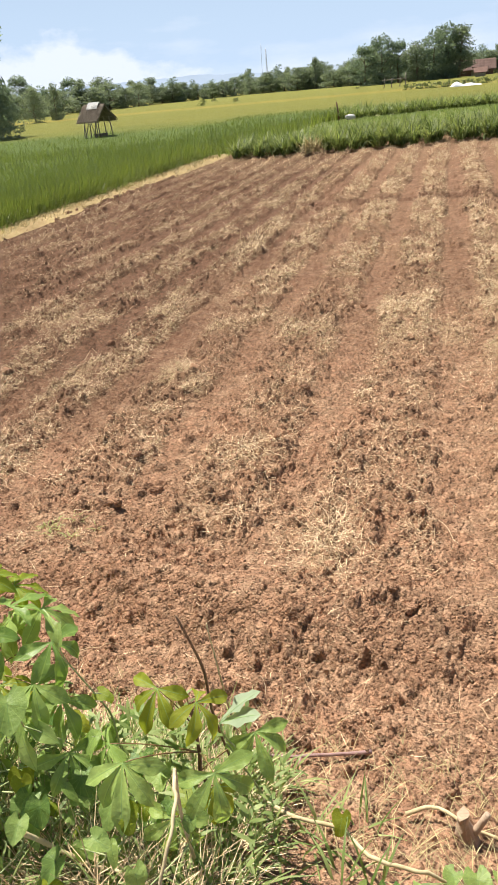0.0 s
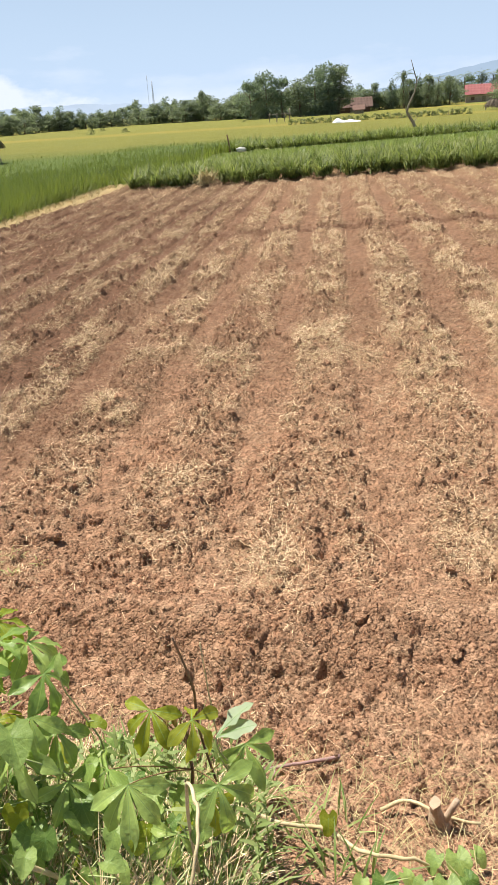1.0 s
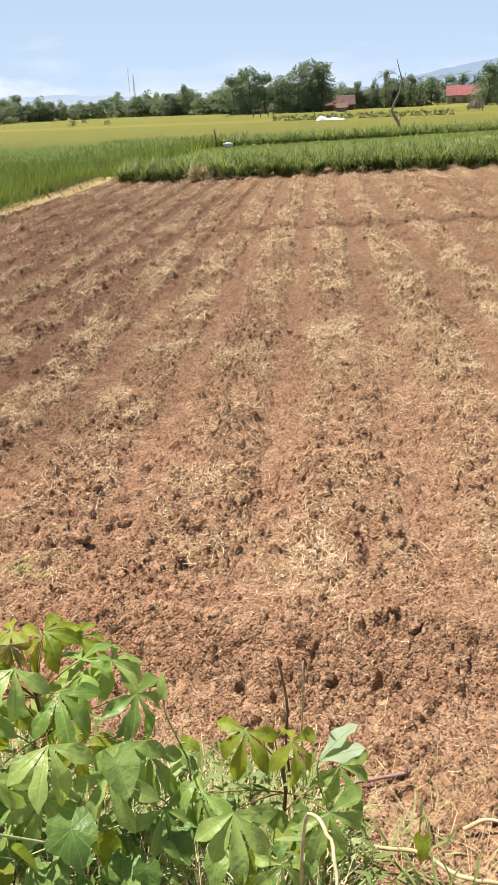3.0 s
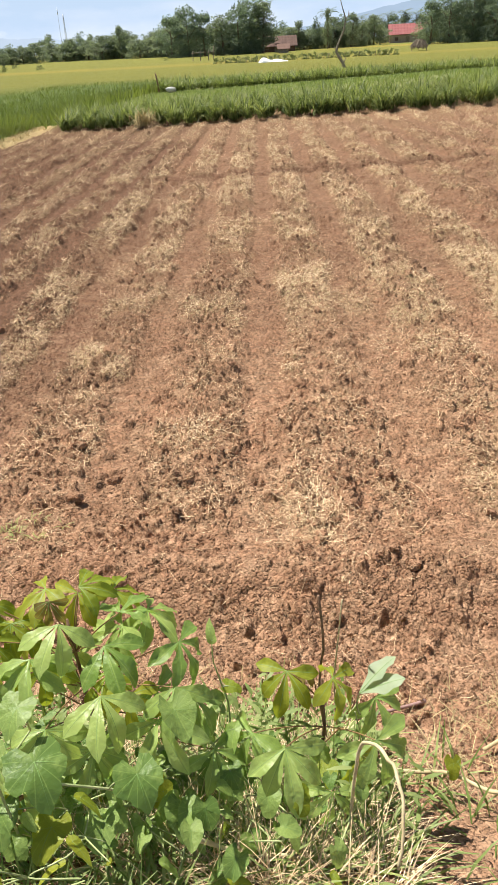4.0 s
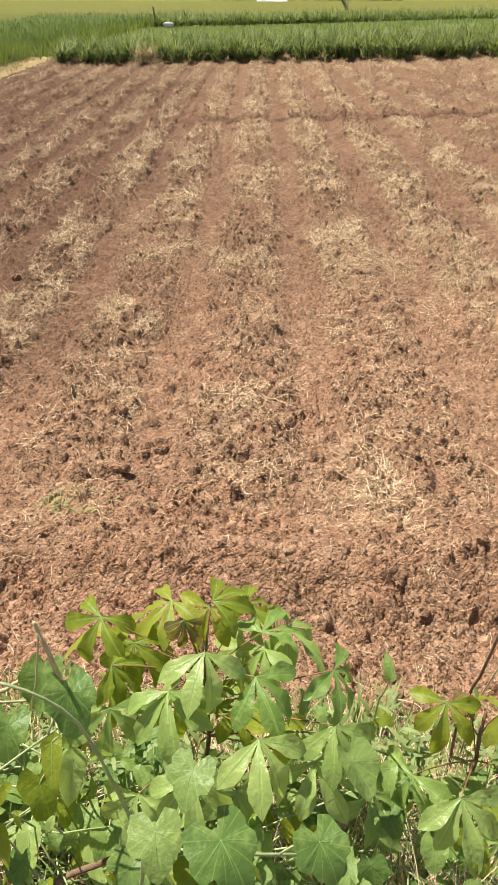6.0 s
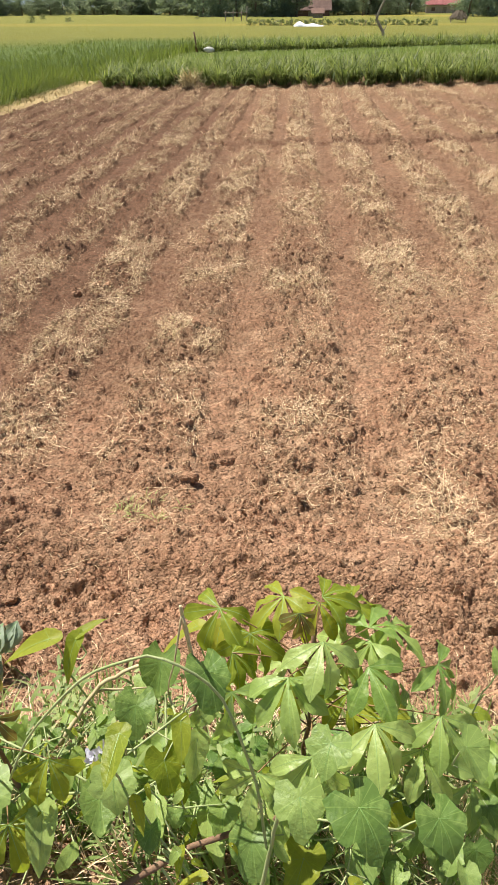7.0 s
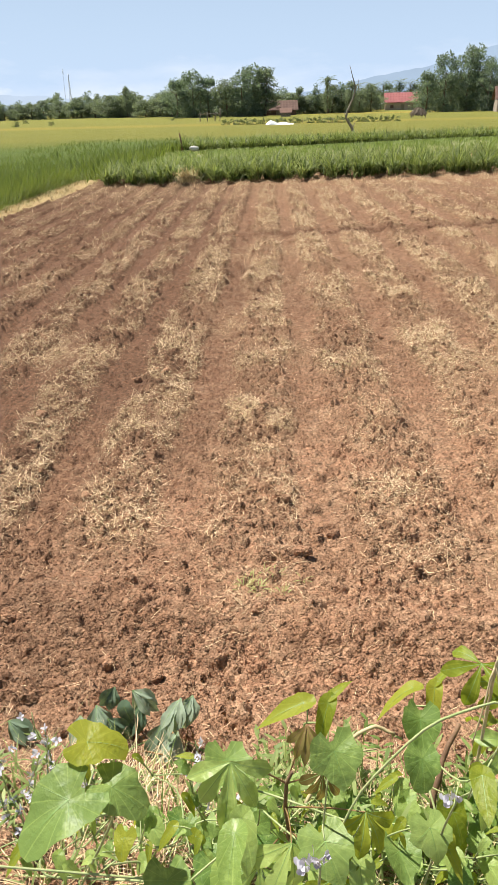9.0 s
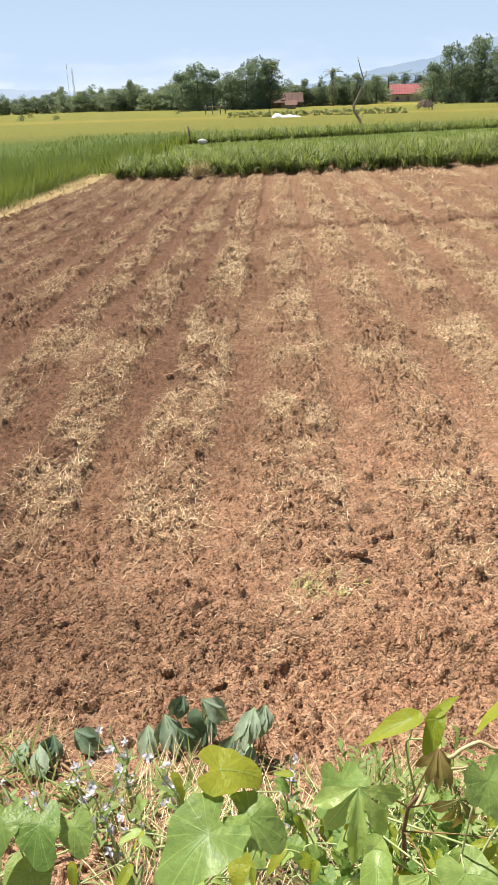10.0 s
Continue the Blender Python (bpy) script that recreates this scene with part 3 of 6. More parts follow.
def lump(rng, sub=1):
    """A rough clod about 1 across."""
    bm = bmesh.new()
    bmesh.ops.create_icosphere(bm, subdivisions=sub + 1, radius=0.5)
    o = rng.uniform(-50, 50, 3)
    for v in bm.verts:
        d = noise.noise(v.co * 2.3 + Vector(o)) * 0.42 + noise.noise(v.co * 5.5 + Vector(o)) * 0.30
        v.co *= 1 + d
        v.co.z *= 0.75
    V = np.array([v.co[:] for v in bm.verts])
    F = np.array([[v.index for v in f.verts] for f in bm.faces])
    bm.free()
    return V, F


def cane_front(x):
    return 20.55 - 0.42 * (x + 0.6)


def build_clods():
    """Loose crumbs and clods strewn over the whole field, two heaps of stuff, and the largest ones singly."""
    rng = np.random.default_rng(11)
    shapes = [lump(rng, 0) for k in range(14)]

    def spread(n, near, far, bare):
        y = -0.3 + np.exp(rng.uniform(math.log(near), math.log(far), n))
        x = -2.6 - 0.45 * np.maximum(y - 2, 0) + rng.uniform(0, 1, n) * (3.7 + 0.93 * np.maximum(y - 2, 0))
        rough = tilth(x, y)[0]
        keep = (y > front_line(x) - 0.15) & (x > left_edge(y) + 0.1) & (y < cane_front(x) + 0.1) & (rng.uniform(0, 1, n) < bare + (1 - bare) * rough)
        return x[keep], y[keep], rough[keep]

    x, y, rough = (np.concatenate(v) for v in zip(spread(13000, 2.4, 20.0, 0.12), spread(12000, 6.0, 20.0, 0.20)))
    # a row of clods thrown up along the cross furrow
    cx = rng.uniform(-0.4, 5.2, 260)
    cy = 12.35 - 0.28 * cx + rng.normal(0.03, 0.07, 260)
    x, y, rough = np.concatenate([x, cx]), np.concatenate([y, cy]), np.concatenate([rough, np.full(260, 2.2)])
    z, _ = soil_height(x, y)
    size = (0.008 + 0.021 * rng.uniform(0, 1, len(x)) ** 3.4 * (0.25 + 0.75 * rough)) * (0.70 + 0.09 * y)
    vs, fs, at = [], [], 0
    for k, (V0, F0) in enumerate(shapes):
        pick = np.arange(k, len(x), 14)
        a, b = rng.uniform(0, 6.28, len(pick)), rng.uniform(-0.7, 0.7, len(pick))
        S = V0[None] * (rng.uniform(0.7, 1.35, (len(pick), 1, 3)) * size[pick][:, None, None])
        ca, sa, cb, sb = np.cos(a)[:, None], np.sin(a)[:, None], np.cos(b)[:, None], np.sin(b)[:, None]
        X, Y, Z = S[..., 0], S[..., 1] * cb - S[..., 2] * sb, S[..., 1] * sb + S[..., 2] * cb
        P = np.stack([X * ca - Y * sa + x[pick][:, None], X * sa + Y * ca + y[pick][:, None], Z + (z[pick] - 0.08 * size[pick])[:, None]], 2)
        vs.append(P.reshape(-1, 3))
        fs.append((F0[None] + (np.arange(len(pick)) * len(V0))[:, None, None]).reshape(-1, 3) + at)
        at += len(pick) * len(V0)
    V, F = np.concatenate(vs), np.concatenate(fs)
    thing("soil_crumbs", label="loose crumbs of dry brown soil lying on the tilled field", category="soil", kind="stuff", data=np_mesh("soil_crumbs", V, F, M_CLOD, False, {"damp_shade": 0.4 * damp_and_shade(V[:, 0], V[:, 1])}))
    # fine crumb: small angular bits half sunk in the soil
    near = spread(16000, 2.3, 4.4, 0.45)
    x, y, rough = (np.concatenate(v) for v in zip(spread(42000, 2.1, 16.0, 0.30), near))
    n = len(x)
    z, _ = soil_height(x, y)
    size = (0.0030 + 0.0125 * rng.uniform(0, 1, n) ** 3.2 * np.clip(0.25 + 1.2 * rough, 0, 1)) * (0.72 + 0.12 * y)
    O = np.array([(1, 0, -0.25), (0, 1, -0.25), (-1, 0, -0.25), (0, -1, -0.25), (0, 0, 0.9)], float)
    G = np.array([(0, 1, 4), (1, 2, 4), (2, 3, 4), (3, 0, 4)])
    P = (O[None] + rng.uniform(-0.45, 0.45, (n, 5, 3))) * size[:, None, None]
    a = rng.uniform(0, 6.28, n)[:, None]
    P = np.stack([P[..., 0] * np.cos(a) - P[..., 1] * np.sin(a) + x[:, None], P[..., 0] * np.sin(a) + P[..., 1] * np.cos(a) + y[:, None], P[..., 2] + z[:, None]], 2)
    F = (G[None] + (np.arange(n) * 5)[:, None, None]).reshape(-1, 3)
    P = P.reshape(-1, 3)
    thing("fine_soil_crumbs", label="fine crumbs of dry soil all over the field", category="soil", kind="stuff", data=np_mesh("fine_soil_crumbs", P, F, M_CLOD, False, {"damp_shade": damp_and_shade(P[:, 0], P[:, 1])}))
    # clods large enough to be told apart
    big = [lump(rng, 2) for k in range(5)]
    meshes = [np_mesh("clod", 0.07 * V, F, M_CLOD, False) for V, F in big]
    known = [(0.41, 3.30, 0.10), (0.30, 2.62, 0.09), (0.24, 2.70, 0.07), (-0.92, 3.65, 0.10), (-1.11, 3.51, 0.12), (-1.40, 4.48, 0.10), (-1.10, 3.98, 0.10),
             (-0.16, 4.80, 0.09), (-0.30, 4.12, 0.08), (-2.05, 3.02, 0.12), (-1.85, 2.92, 0.10), (-1.4, 3.10, 0.09), (0.0, 2.95, 0.10), (-0.42, 2.98, 0.08),
             (0.62, 2.42, 0.10), (-1.9, 6.2, 0.12), (-1.66, 6.25, 0.11), (-0.62, 3.25, 0.08), (-2.5, 3.35, 0.10), (0.9, 3.6, 0.10), (0.75, 2.9, 0.09),
             (-1.0, 5.3, 0.10), (0.6, 5.6, 0.10), (-1.7, 3.6, 0.09), (-2.2, 4.3, 0.11), (1.3, 4.4, 0.10), (-0.8, 7.2, 0.12), (0.3, 6.6, 0.11), (1.5, 6.1, 0.12), (-2.6, 5.6, 0.12)]
    for i, (cx, cy, s) in enumerate(known):
        m = Matrix.LocRotScale((cx, cy, soil_at(cx, cy) + 0.10 * s), Euler((rng.uniform(-0.5, 0.5), rng.uniform(-0.5, 0.5), rng.uniform(0, 6.28))), Vector(rng.uniform(0.8, 1.25, 3)) * s * 8.0)
        thing("clod", m, "large hard clod of reddish brown soil on the field", "clod", "clods on the field", data=meshes[i % 5])


def build_straw():
    """Chopped straw on the beds."""
    rng = np.random.default_rng(12)
    n = 900000
    y = -0.3 + np.exp(rng.uniform(math.log(2.3), math.log(22.5), n))
    x = -2.6 - 0.45 * np.maximum(y - 2, 0) + rng.uniform(0, 1, n) * (3.7 + 0.93 * np.maximum(y - 2, 0))
    keep = (x > left_edge(y) + 0.1) & (y < cane_front(x) + 0.35)
    x, y = x[keep], y[keep]
    z, L = soil_height(x, y)
    keep = rng.uniform(0, 1, len(x)) < 0.006 + np.clip(0.16 * y, 0.55, 1.0) * L ** 1.3
    x, y, z = x[keep], y[keep], z[keep]
    m = len(x)
    dist = smooth(3.0, 18.0, y)
    length = (0.016 + 0.085 * rng.uniform(0, 1, m) ** 2.0) * (1 + 0.5 * dist)
    wid = rng.uniform(0.0009, 0.0020, m) * (1 + 2.7 * dist)
    lean = np.where(rng.uniform(0, 1, m) < 0.88, rng.uniform(1.35, 1.66, m), rng.uniform(0.6, 1.35, m))
    base = np.stack([x, y, z + rng.uniform(0.0, 0.018, m)], 1)
    turn, bend, curl = rng.uniform(0, 6.28, m), rng.uniform(-0.9, 0.9, m), rng.normal(0, 0.6, m)
    near = y < 5.0
    V, F = joined([blades(base[q], turn[q], length[q], wid[q], lean[q], bend[q], k, tip=0.5, curl=curl[q]) for q, k in ((near, 3), (~near, 1))])
    thing("straw_litter", label="chopped pale dry straw scattered along the beds", category="straw", kind="stuff", data=np_mesh("straw_litter", V, F, M_STRAW))


def tufts(x, y, z, per, length, width, spread, rng, k=3, bend=(0.2, 1.0), lean=(0.0, 0.35)):
    n = len(x)
    bx, by, bz = np.repeat(x, per), np.repeat(y, per), np.repeat(z, per)
    m = n * per
    r, a = np.repeat(np.broadcast_to(spread, (n,)), per) * np.sqrt(rng.uniform(0, 1, m)), rng.uniform(0, 6.28, m)
    base = np.stack([bx + r * np.sin(a), by + r * np.cos(a), bz - 0.02], 1)
    lf = np.repeat(rng.uniform(0.8, 1.15, n), per) * rng.uniform(0.65, 1.1, m) * length
    return blades(base, a + rng.uniform(-0.6, 0.6, m), lf, rng.uniform(0.7, 1.3, m) * width, rng.uniform(*lean, m), rng.uniform(*bend, m), k)


def paddy_level(x, y):
    return land(x, y)


def build_rice():
    rng = np.random.default_rng(13)
    pieces = []
    for y0, y1, count, per, wid, hgt in ((9.0, 20.0, 1700, 11, 0.016, 0.58), (20.0, 32.0, 2300, 8, 0.025, 0.58), (32.0, 48.0, 2100, 6, 0.055, 0.54)):
        y = rng.uniform(y0, y1, count)
        xr = np.where(y < 22.5, left_edge(y) - 0.55, np.where(y < 40.0, -3.0 + 0.21 * (y - 22.5), 0.7 + 0.25 * (y - 40.0)))
        xl = -0.50 * y - 2.0
        x = xl + (xr - xl) * rng.uniform(0, 1, count) ** 0.85
        pieces.append(tufts(x, y, paddy_level(x, y), per, hgt, wid, 0.13 + 0.004 * y, rng, 3 if y1 < 21 else 2, (0.1, 0.9), (0.0, 0.3)))
    # the thick stand next to the dyke
    y = rng.uniform(8.5, 23.5, 3000)
    x = left_edge(y) - 0.5 - 3.2 * rng.uniform(0, 1, 3000) ** 1.3
    pieces.append(tufts(x, y, paddy_level(x, y), 11, 0.60, 0.013, 0.14, rng, 3, (0.1, 0.9), (0.0, 0.3)))
    # hanging lighter blades along the edge
    y = rng.uniform(9.0, 23.5, 420)
    x = left_edge(y) - 0.5 + rng.normal(0, 0.12, 420)
    pieces.append(tufts(x, y, paddy_level(x, y), 12, 0.5, 0.010, 0.15, rng, 3, (0.5, 1.6), (0.1, 0.5)))
    V, F = joined(pieces)
    thing("rice_plants", label="dense bright green rice standing in the paddy", category="rice", kind="stuff", data=np_mesh("rice_plants", V, F, M_RICE, True))
    # the closed canopy, and the ripening fields farther off
    ys = np.concatenate([np.linspace(8.0, 60.0, 90), np.geomspace(60.6, 330.0, 120)])
    f = np.linspace(0, 1, 110)
    xr = np.where(ys < 22.5, left_edge(ys) - 1.9, np.where(ys < 44.0, -4.6 + 0.27 * (ys - 22.5), np.where(ys < 62, 1.2 + 2.0 * (ys - 44), 40 + 0.75 * (ys - 62))))
    xl = -0.62 * ys - 4
    X = xl[:, None] + (xr - xl)[:, None] * f[None]
    Y = np.repeat(ys[:, None], 110, 1)
    Z = paddy_level(X, Y) + 0.34 + 0.08 * smooth(30, 50, Y) + 0.10 * (fbm(X * 0.8, Y * 0.8, 3, 71) - 0.5) + 0.10 * smooth(60, 110, Y)
    edge = np.minimum(f[None], 1 - f[None]) * 110 < 1.0
    Z = np.where(edge, paddy_level(X, Y) - 0.05, Z)
    Z[0] = paddy_level(X[0], Y[0]) - 0.05
    yy = Y + 0.10 * X + 5 * (fbm(X * 0.03, Y * 0.03, 3, 73) - 0.5)
    ripe = smooth(40, 56, yy) * (0.45 + 0.55 * smooth(0.35, 0.6, vnoise(X * 0.010, yy * 0.055, 75)))
    a = np.arange(X.size).reshape(X.shape)
    F = np.stack([a[:-1, :-1], a[:-1, 1:], a[1:, 1:], a[1:, :-1]], 2).reshape(-1, 4)
    me = np_mesh("paddy", np.stack([X, Y, Z], 2).reshape(-1, 3), F, M_PADDY, True, {"ripe": ripe})
    thing("paddy", label="wide paddies turning from green to ripe yellow", category="paddy", kind="structure", data=me)


def build_verge():
    """Dry grass on the low dyke between field and paddy."""
    rng = np.random.default_rng(14)
    n = 1900
    y = rng.uniform(8.0, 22.8, n)
    x = left_edge(y) - 0.22 + rng.normal(0, 0.17, n)
    V, F = tufts(x, y, land(x, y) + 0.02, 9, 0.16, 0.012, 0.10, rng, 2, (0.2, 1.2), (0.2, 1.2))
    thing("verge_grass", label="short dry yellow grass on the dyke beside the paddy", category="grass", kind="stuff", data=np_mesh("verge_grass", V, F, M_DRYGRASS))
    ys = np.linspace(7.0, 23.2, 120)
    f = np.linspace(-1, 1, 13)
    X = left_edge(ys)[:, None] - 0.30 + 0.55 * f[None]
    Y = np.repeat(ys[:, None], 13, 1)
    Z = land(X, Y) + 0.07 * (1 - np.abs(f[None]) ** 2) + 0.03 * (fbm(X * 4, Y * 4, 3, 81) - 0.5) - 0.03 * (np.abs(f[None]) > 0.95)
    a = np.arange(X.size).reshape(X.shape)
    F = np.stack([a[:-1, :-1], a[:-1, 1:], a[1:, 1:], a[1:, :-1]], 2).reshape(-1, 4)
    thing("dyke", label="low earth dyke with dry yellow grass", category="dyke", kind="structure", data=np_mesh("dyke", np.stack([X, Y, Z], 2).reshape(-1, 3), F, M_VERGE, True))


M_VERGE = surface("dry_verge", (0.36, 0.25, 0.12), (0.52, 0.39, 0.19), 3.0, 40.0, 0.95, 0.5, 0.02)


def build_cane():
    rng = np.random.default_rng(15)

    def strip(name, label, x, y, per, hgt, wid):
        z = land(x, y)
        n, m = len(x), len(x) * per
        a = rng.uniform(0, 6.28, m)
        base = np.stack([np.repeat(x, per) + rng.normal(0, 0.065, m), np.repeat(y, per) + rng.normal(0, 0.065, m), np.repeat(z, per) + rng.uniform(0, 0.16, m)], 1)
        ln = np.repeat(rng.uniform(0.8, 1.2, n), per) * rng.uniform(0.6, 1.1, m) * hgt
        tall = blades(base, a, ln, wid * rng.uniform(0.7, 1.2, m), rng.uniform(0.05, 0.55, m), rng.uniform(0.4, 2.1, m), 4, tip=0.05, belly=0.3)
        q = rng.uniform(0, 1, m) < 0.45
        short = blades(base[q], a[q] + 2.0, 0.42 * ln[q], 1.1 * wid, rng.uniform(0.2, 0.8, int(q.sum())), rng.uniform(0.5, 1.6, int(q.sum())), 2, tip=0.05, belly=0.3)
        V, F = joined([tall, short])
        thing(name, label=label, category="crop", kind="stuff", data=np_mesh(name, V, F, M_CANE, True))

    def clumps(x0, x1, step, ranks, front):
        gx, gy = np.meshgrid(np.arange(x0, x1, step), np.arange(ranks) * 0.44, indexing="ij")
        x = gx.ravel() + rng.normal(0, 0.10, gx.size)
        return x, front(x) + 0.18 + gy.ravel() + rng.normal(0, 0.08, gx.size)

    x, y = clumps(-2.45, 13.0, 0.46, 7, cane_front)
    keep = ~((np.abs(x + 0.45) < 0.30) & (y < cane_front(x) + 1.4))
    strip("cane_crop", "knee-high green fodder cane in a thick strip beyond the tilled field", x[keep], y[keep], 84, 0.56, 0.032)
    x, y = clumps(0.8, 27.0, 0.60, 8, lambda v: 37.2 + 0.02 * (v - 8))
    strip("cane_crop", "second strip of green fodder cane behind a grassy gap", x, y, 46, 0.66, 0.045)
    # grass between the two strips
    x = rng.uniform(-2.5, 24.0, 3600)
    y = rng.uniform(23.0, 37.2, 3600)
    keep = (y > cane_front(np.clip(x, -3, 14)) + 3.0) & (x > -3.0 + 0.21 * (y - 22.5))
    V, F = tufts(x[keep], y[keep], land(x[keep], y[keep]), 7, 0.16, 0.03, 0.22, rng, 2, (0.2, 1.0), (0.0, 0.5))
    thing("field_grass", label="rough light green grass between the crop strips", category="grass", kind="stuff", data=np_mesh("field_grass", V, F, M_GRASS))
    # dry heap in the gap of the front strip
    m = 420
    bx, by = -0.45 + rng.normal(0, 0.13, m), cane_front(-0.45) + 0.12 + rng.normal(0, 0.12, m)
    bz = land(bx, by) + rng.uniform(0, 0.22, m)
    V, F = blades(np.stack([bx, by, bz], 1), rng.uniform(0, 6.28, m), rng.uniform(0.15, 0.45, m), 0.018, rng.uniform(0.5, 1.5, m), rng.uniform(0, 0.6, m), 2)
    thing("straw_heap", label="small heap of dry brown stalks in a gap of the crop", category="straw heap", kind="stuff", data=np_mesh("straw_heap", V, F, M_DRYGRASS))


build_ground()
build_field()
build_clods()
build_straw()
build_rice()
build_verge()
build_cane()

# ---- trees, huts and houses in the distance ----
def leaf_cloud(centres, radii, per, size, rng, flat=0.8):
    """Small leaf-shaped quads round the given centres."""
    n = len(centres) * per
    c, r = np.repeat(np.asarray(centres), per, 0), np.repeat(np.asarray(radii), per)
    d = rng.normal(0, 1, (n, 3))
    d /= np.linalg.norm(d, axis=1)[:, None]
    p = c + d * (r * rng.uniform(0.35, 1.0, n) ** 0.6)[:, None] * np.array([1, 1, flat])
    a = rng.normal(0, 1, (n, 3)) + d * 0.4 + np.array([0, 0, -0.3])
    a /= np.linalg.norm(a, axis=1)[:, None]
    b = np.cross(a, rng.normal(0, 1, (n, 3)))
    b /= np.linalg.norm(b, axis=1)[:, None]
    s = size * rng.uniform(0.6, 1.4, n)[:, None]
    V = np.stack([p - a * s - b * s * 0.45, p - a * s * 0.6 + b * s * 0.5, p + a * s * 1.1], 1).reshape(-1, 3)
    return V, np.arange(n * 3).reshape(n, 3)


def make_tree(seed, slim=1.0, open_crown=0.0, leaf=None, clumps=46, label="", low=0.10):
    """A tree ten metres high standing at the origin: trunk, limbs, crown."""
    rng = np.random.default_rng(seed)
    root = thing("tree", label=label, category="tree")
    lean = rng.normal(0, 0.25, 2)
    top = np.array([lean[0], lean[1], 6.8])
    P = wander((0, 0, -0.3), top, 8, 0.25, rng)
    part("trunk", tube_mesh("trunk", P, np.linspace(0.24, 0.07, 8), M_BARK), root)
    cs, rs = [], []
    for k in range(6):
        f = rng.uniform(0.35, 0.95)
        s = P[int(f * 7)]
        a = k * 1.05 + rng.uniform(-0.4, 0.4)
        reach = slim * rng.uniform(1.3, 2.7) * (1.15 - 0.5 * f)
        e = s + np.array([math.sin(a) * reach, math.cos(a) * reach, rng.uniform(0.9, 2.2)])
        part("limb", tube_mesh("limb", wander(s, e, 6, 0.2, rng), np.linspace(0.09, 0.025, 6), M_BARK, 5), root)
        cs.append(e)
        rs.append(rng.uniform(0.8, 1.2))
    while len(cs) < clumps:
        h = rng.uniform(low, 1.0)
        wid = slim * 2.7 * math.sin(math.pi * min(1, max(0.06, (h - low * 0.7) / (1.04 - low * 0.7))) ** 0.75) ** 0.8
        a, r = rng.uniform(0, 6.28), wid * math.sqrt(rng.uniform(0.1, 1.0))
        c = np.array([math.sin(a) * r + lean[0] * h, math.cos(a) * r + lean[1] * h, 10 * h - 0.5])
        if open_crown and rng.uniform() < open_crown and r < 0.5 * wid:
            continue
        cs.append(c)
        rs.append(rng.uniform(0.75, 1.35) * (0.7 + 0.3 * slim))
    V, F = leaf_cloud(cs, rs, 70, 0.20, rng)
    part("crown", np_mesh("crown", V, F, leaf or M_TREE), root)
    return root


def make_palm(seed, label):
    """A coconut palm ten metres high."""
    rng = np.random.default_rng(seed)
    root = thing("palm", label=label, category="palm tree")
    P = wander((0, 0, -0.3), (rng.normal(0, 0.4), rng.normal(0, 0.4), 8.4), 9, 0.3, rng)
    part("trunk", tube_mesh("trunk", P, np.linspace(0.20, 0.11, 9), M_BARK), root)
    for k in range(15):
        a, up = k * 2.4 + rng.uniform(-0.2, 0.2), rng.uniform(-0.25, 1.25)
        n = 14
        f = np.linspace(0, 1, n)
        th = up - f * rng.uniform(1.2, 1.9)
        step = 2.9 / n
        r, z = np.cumsum(np.cos(th)) * step, np.cumsum(np.sin(th)) * step
        C = np.stack([np.sin(a) * r, np.cos(a) * r, z], 1) + P[-1]
        base = np.repeat(C, 2, 0)
        side = np.tile([1.35, -1.35], n)
        V, F = blades(base, a + side, 0.75 * np.repeat(np.sin(0.25 + f * 2.6), 2) + 0.1, 0.16, np.full(2 * n, 1.5), np.full(2 * n, 0.7), 2)
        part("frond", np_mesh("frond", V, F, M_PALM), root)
    return root


def spot(az, dist):
    """A place by bearing (degrees right of +y) and distance from the lane."""
    x, y = -0.8 + dist * math.sin(radians(az)), 0.7 + dist * math.cos(radians(az))
    return x, y, ground_at(x, y)


def place(src, az, dist, top, wide=1.0, turn=0.0):
    """A tree at a bearing whose top reaches the given elevation (rise over distance)."""
    x, y, z = spot(az, dist)
    h = (top * dist + 1.9 - z) / 10.0
    m = Matrix.LocRotScale((x, y, z), Euler((0, 0, turn)), Vector((h * wide, h * wide, h)))
    return copy_thing(src, m)


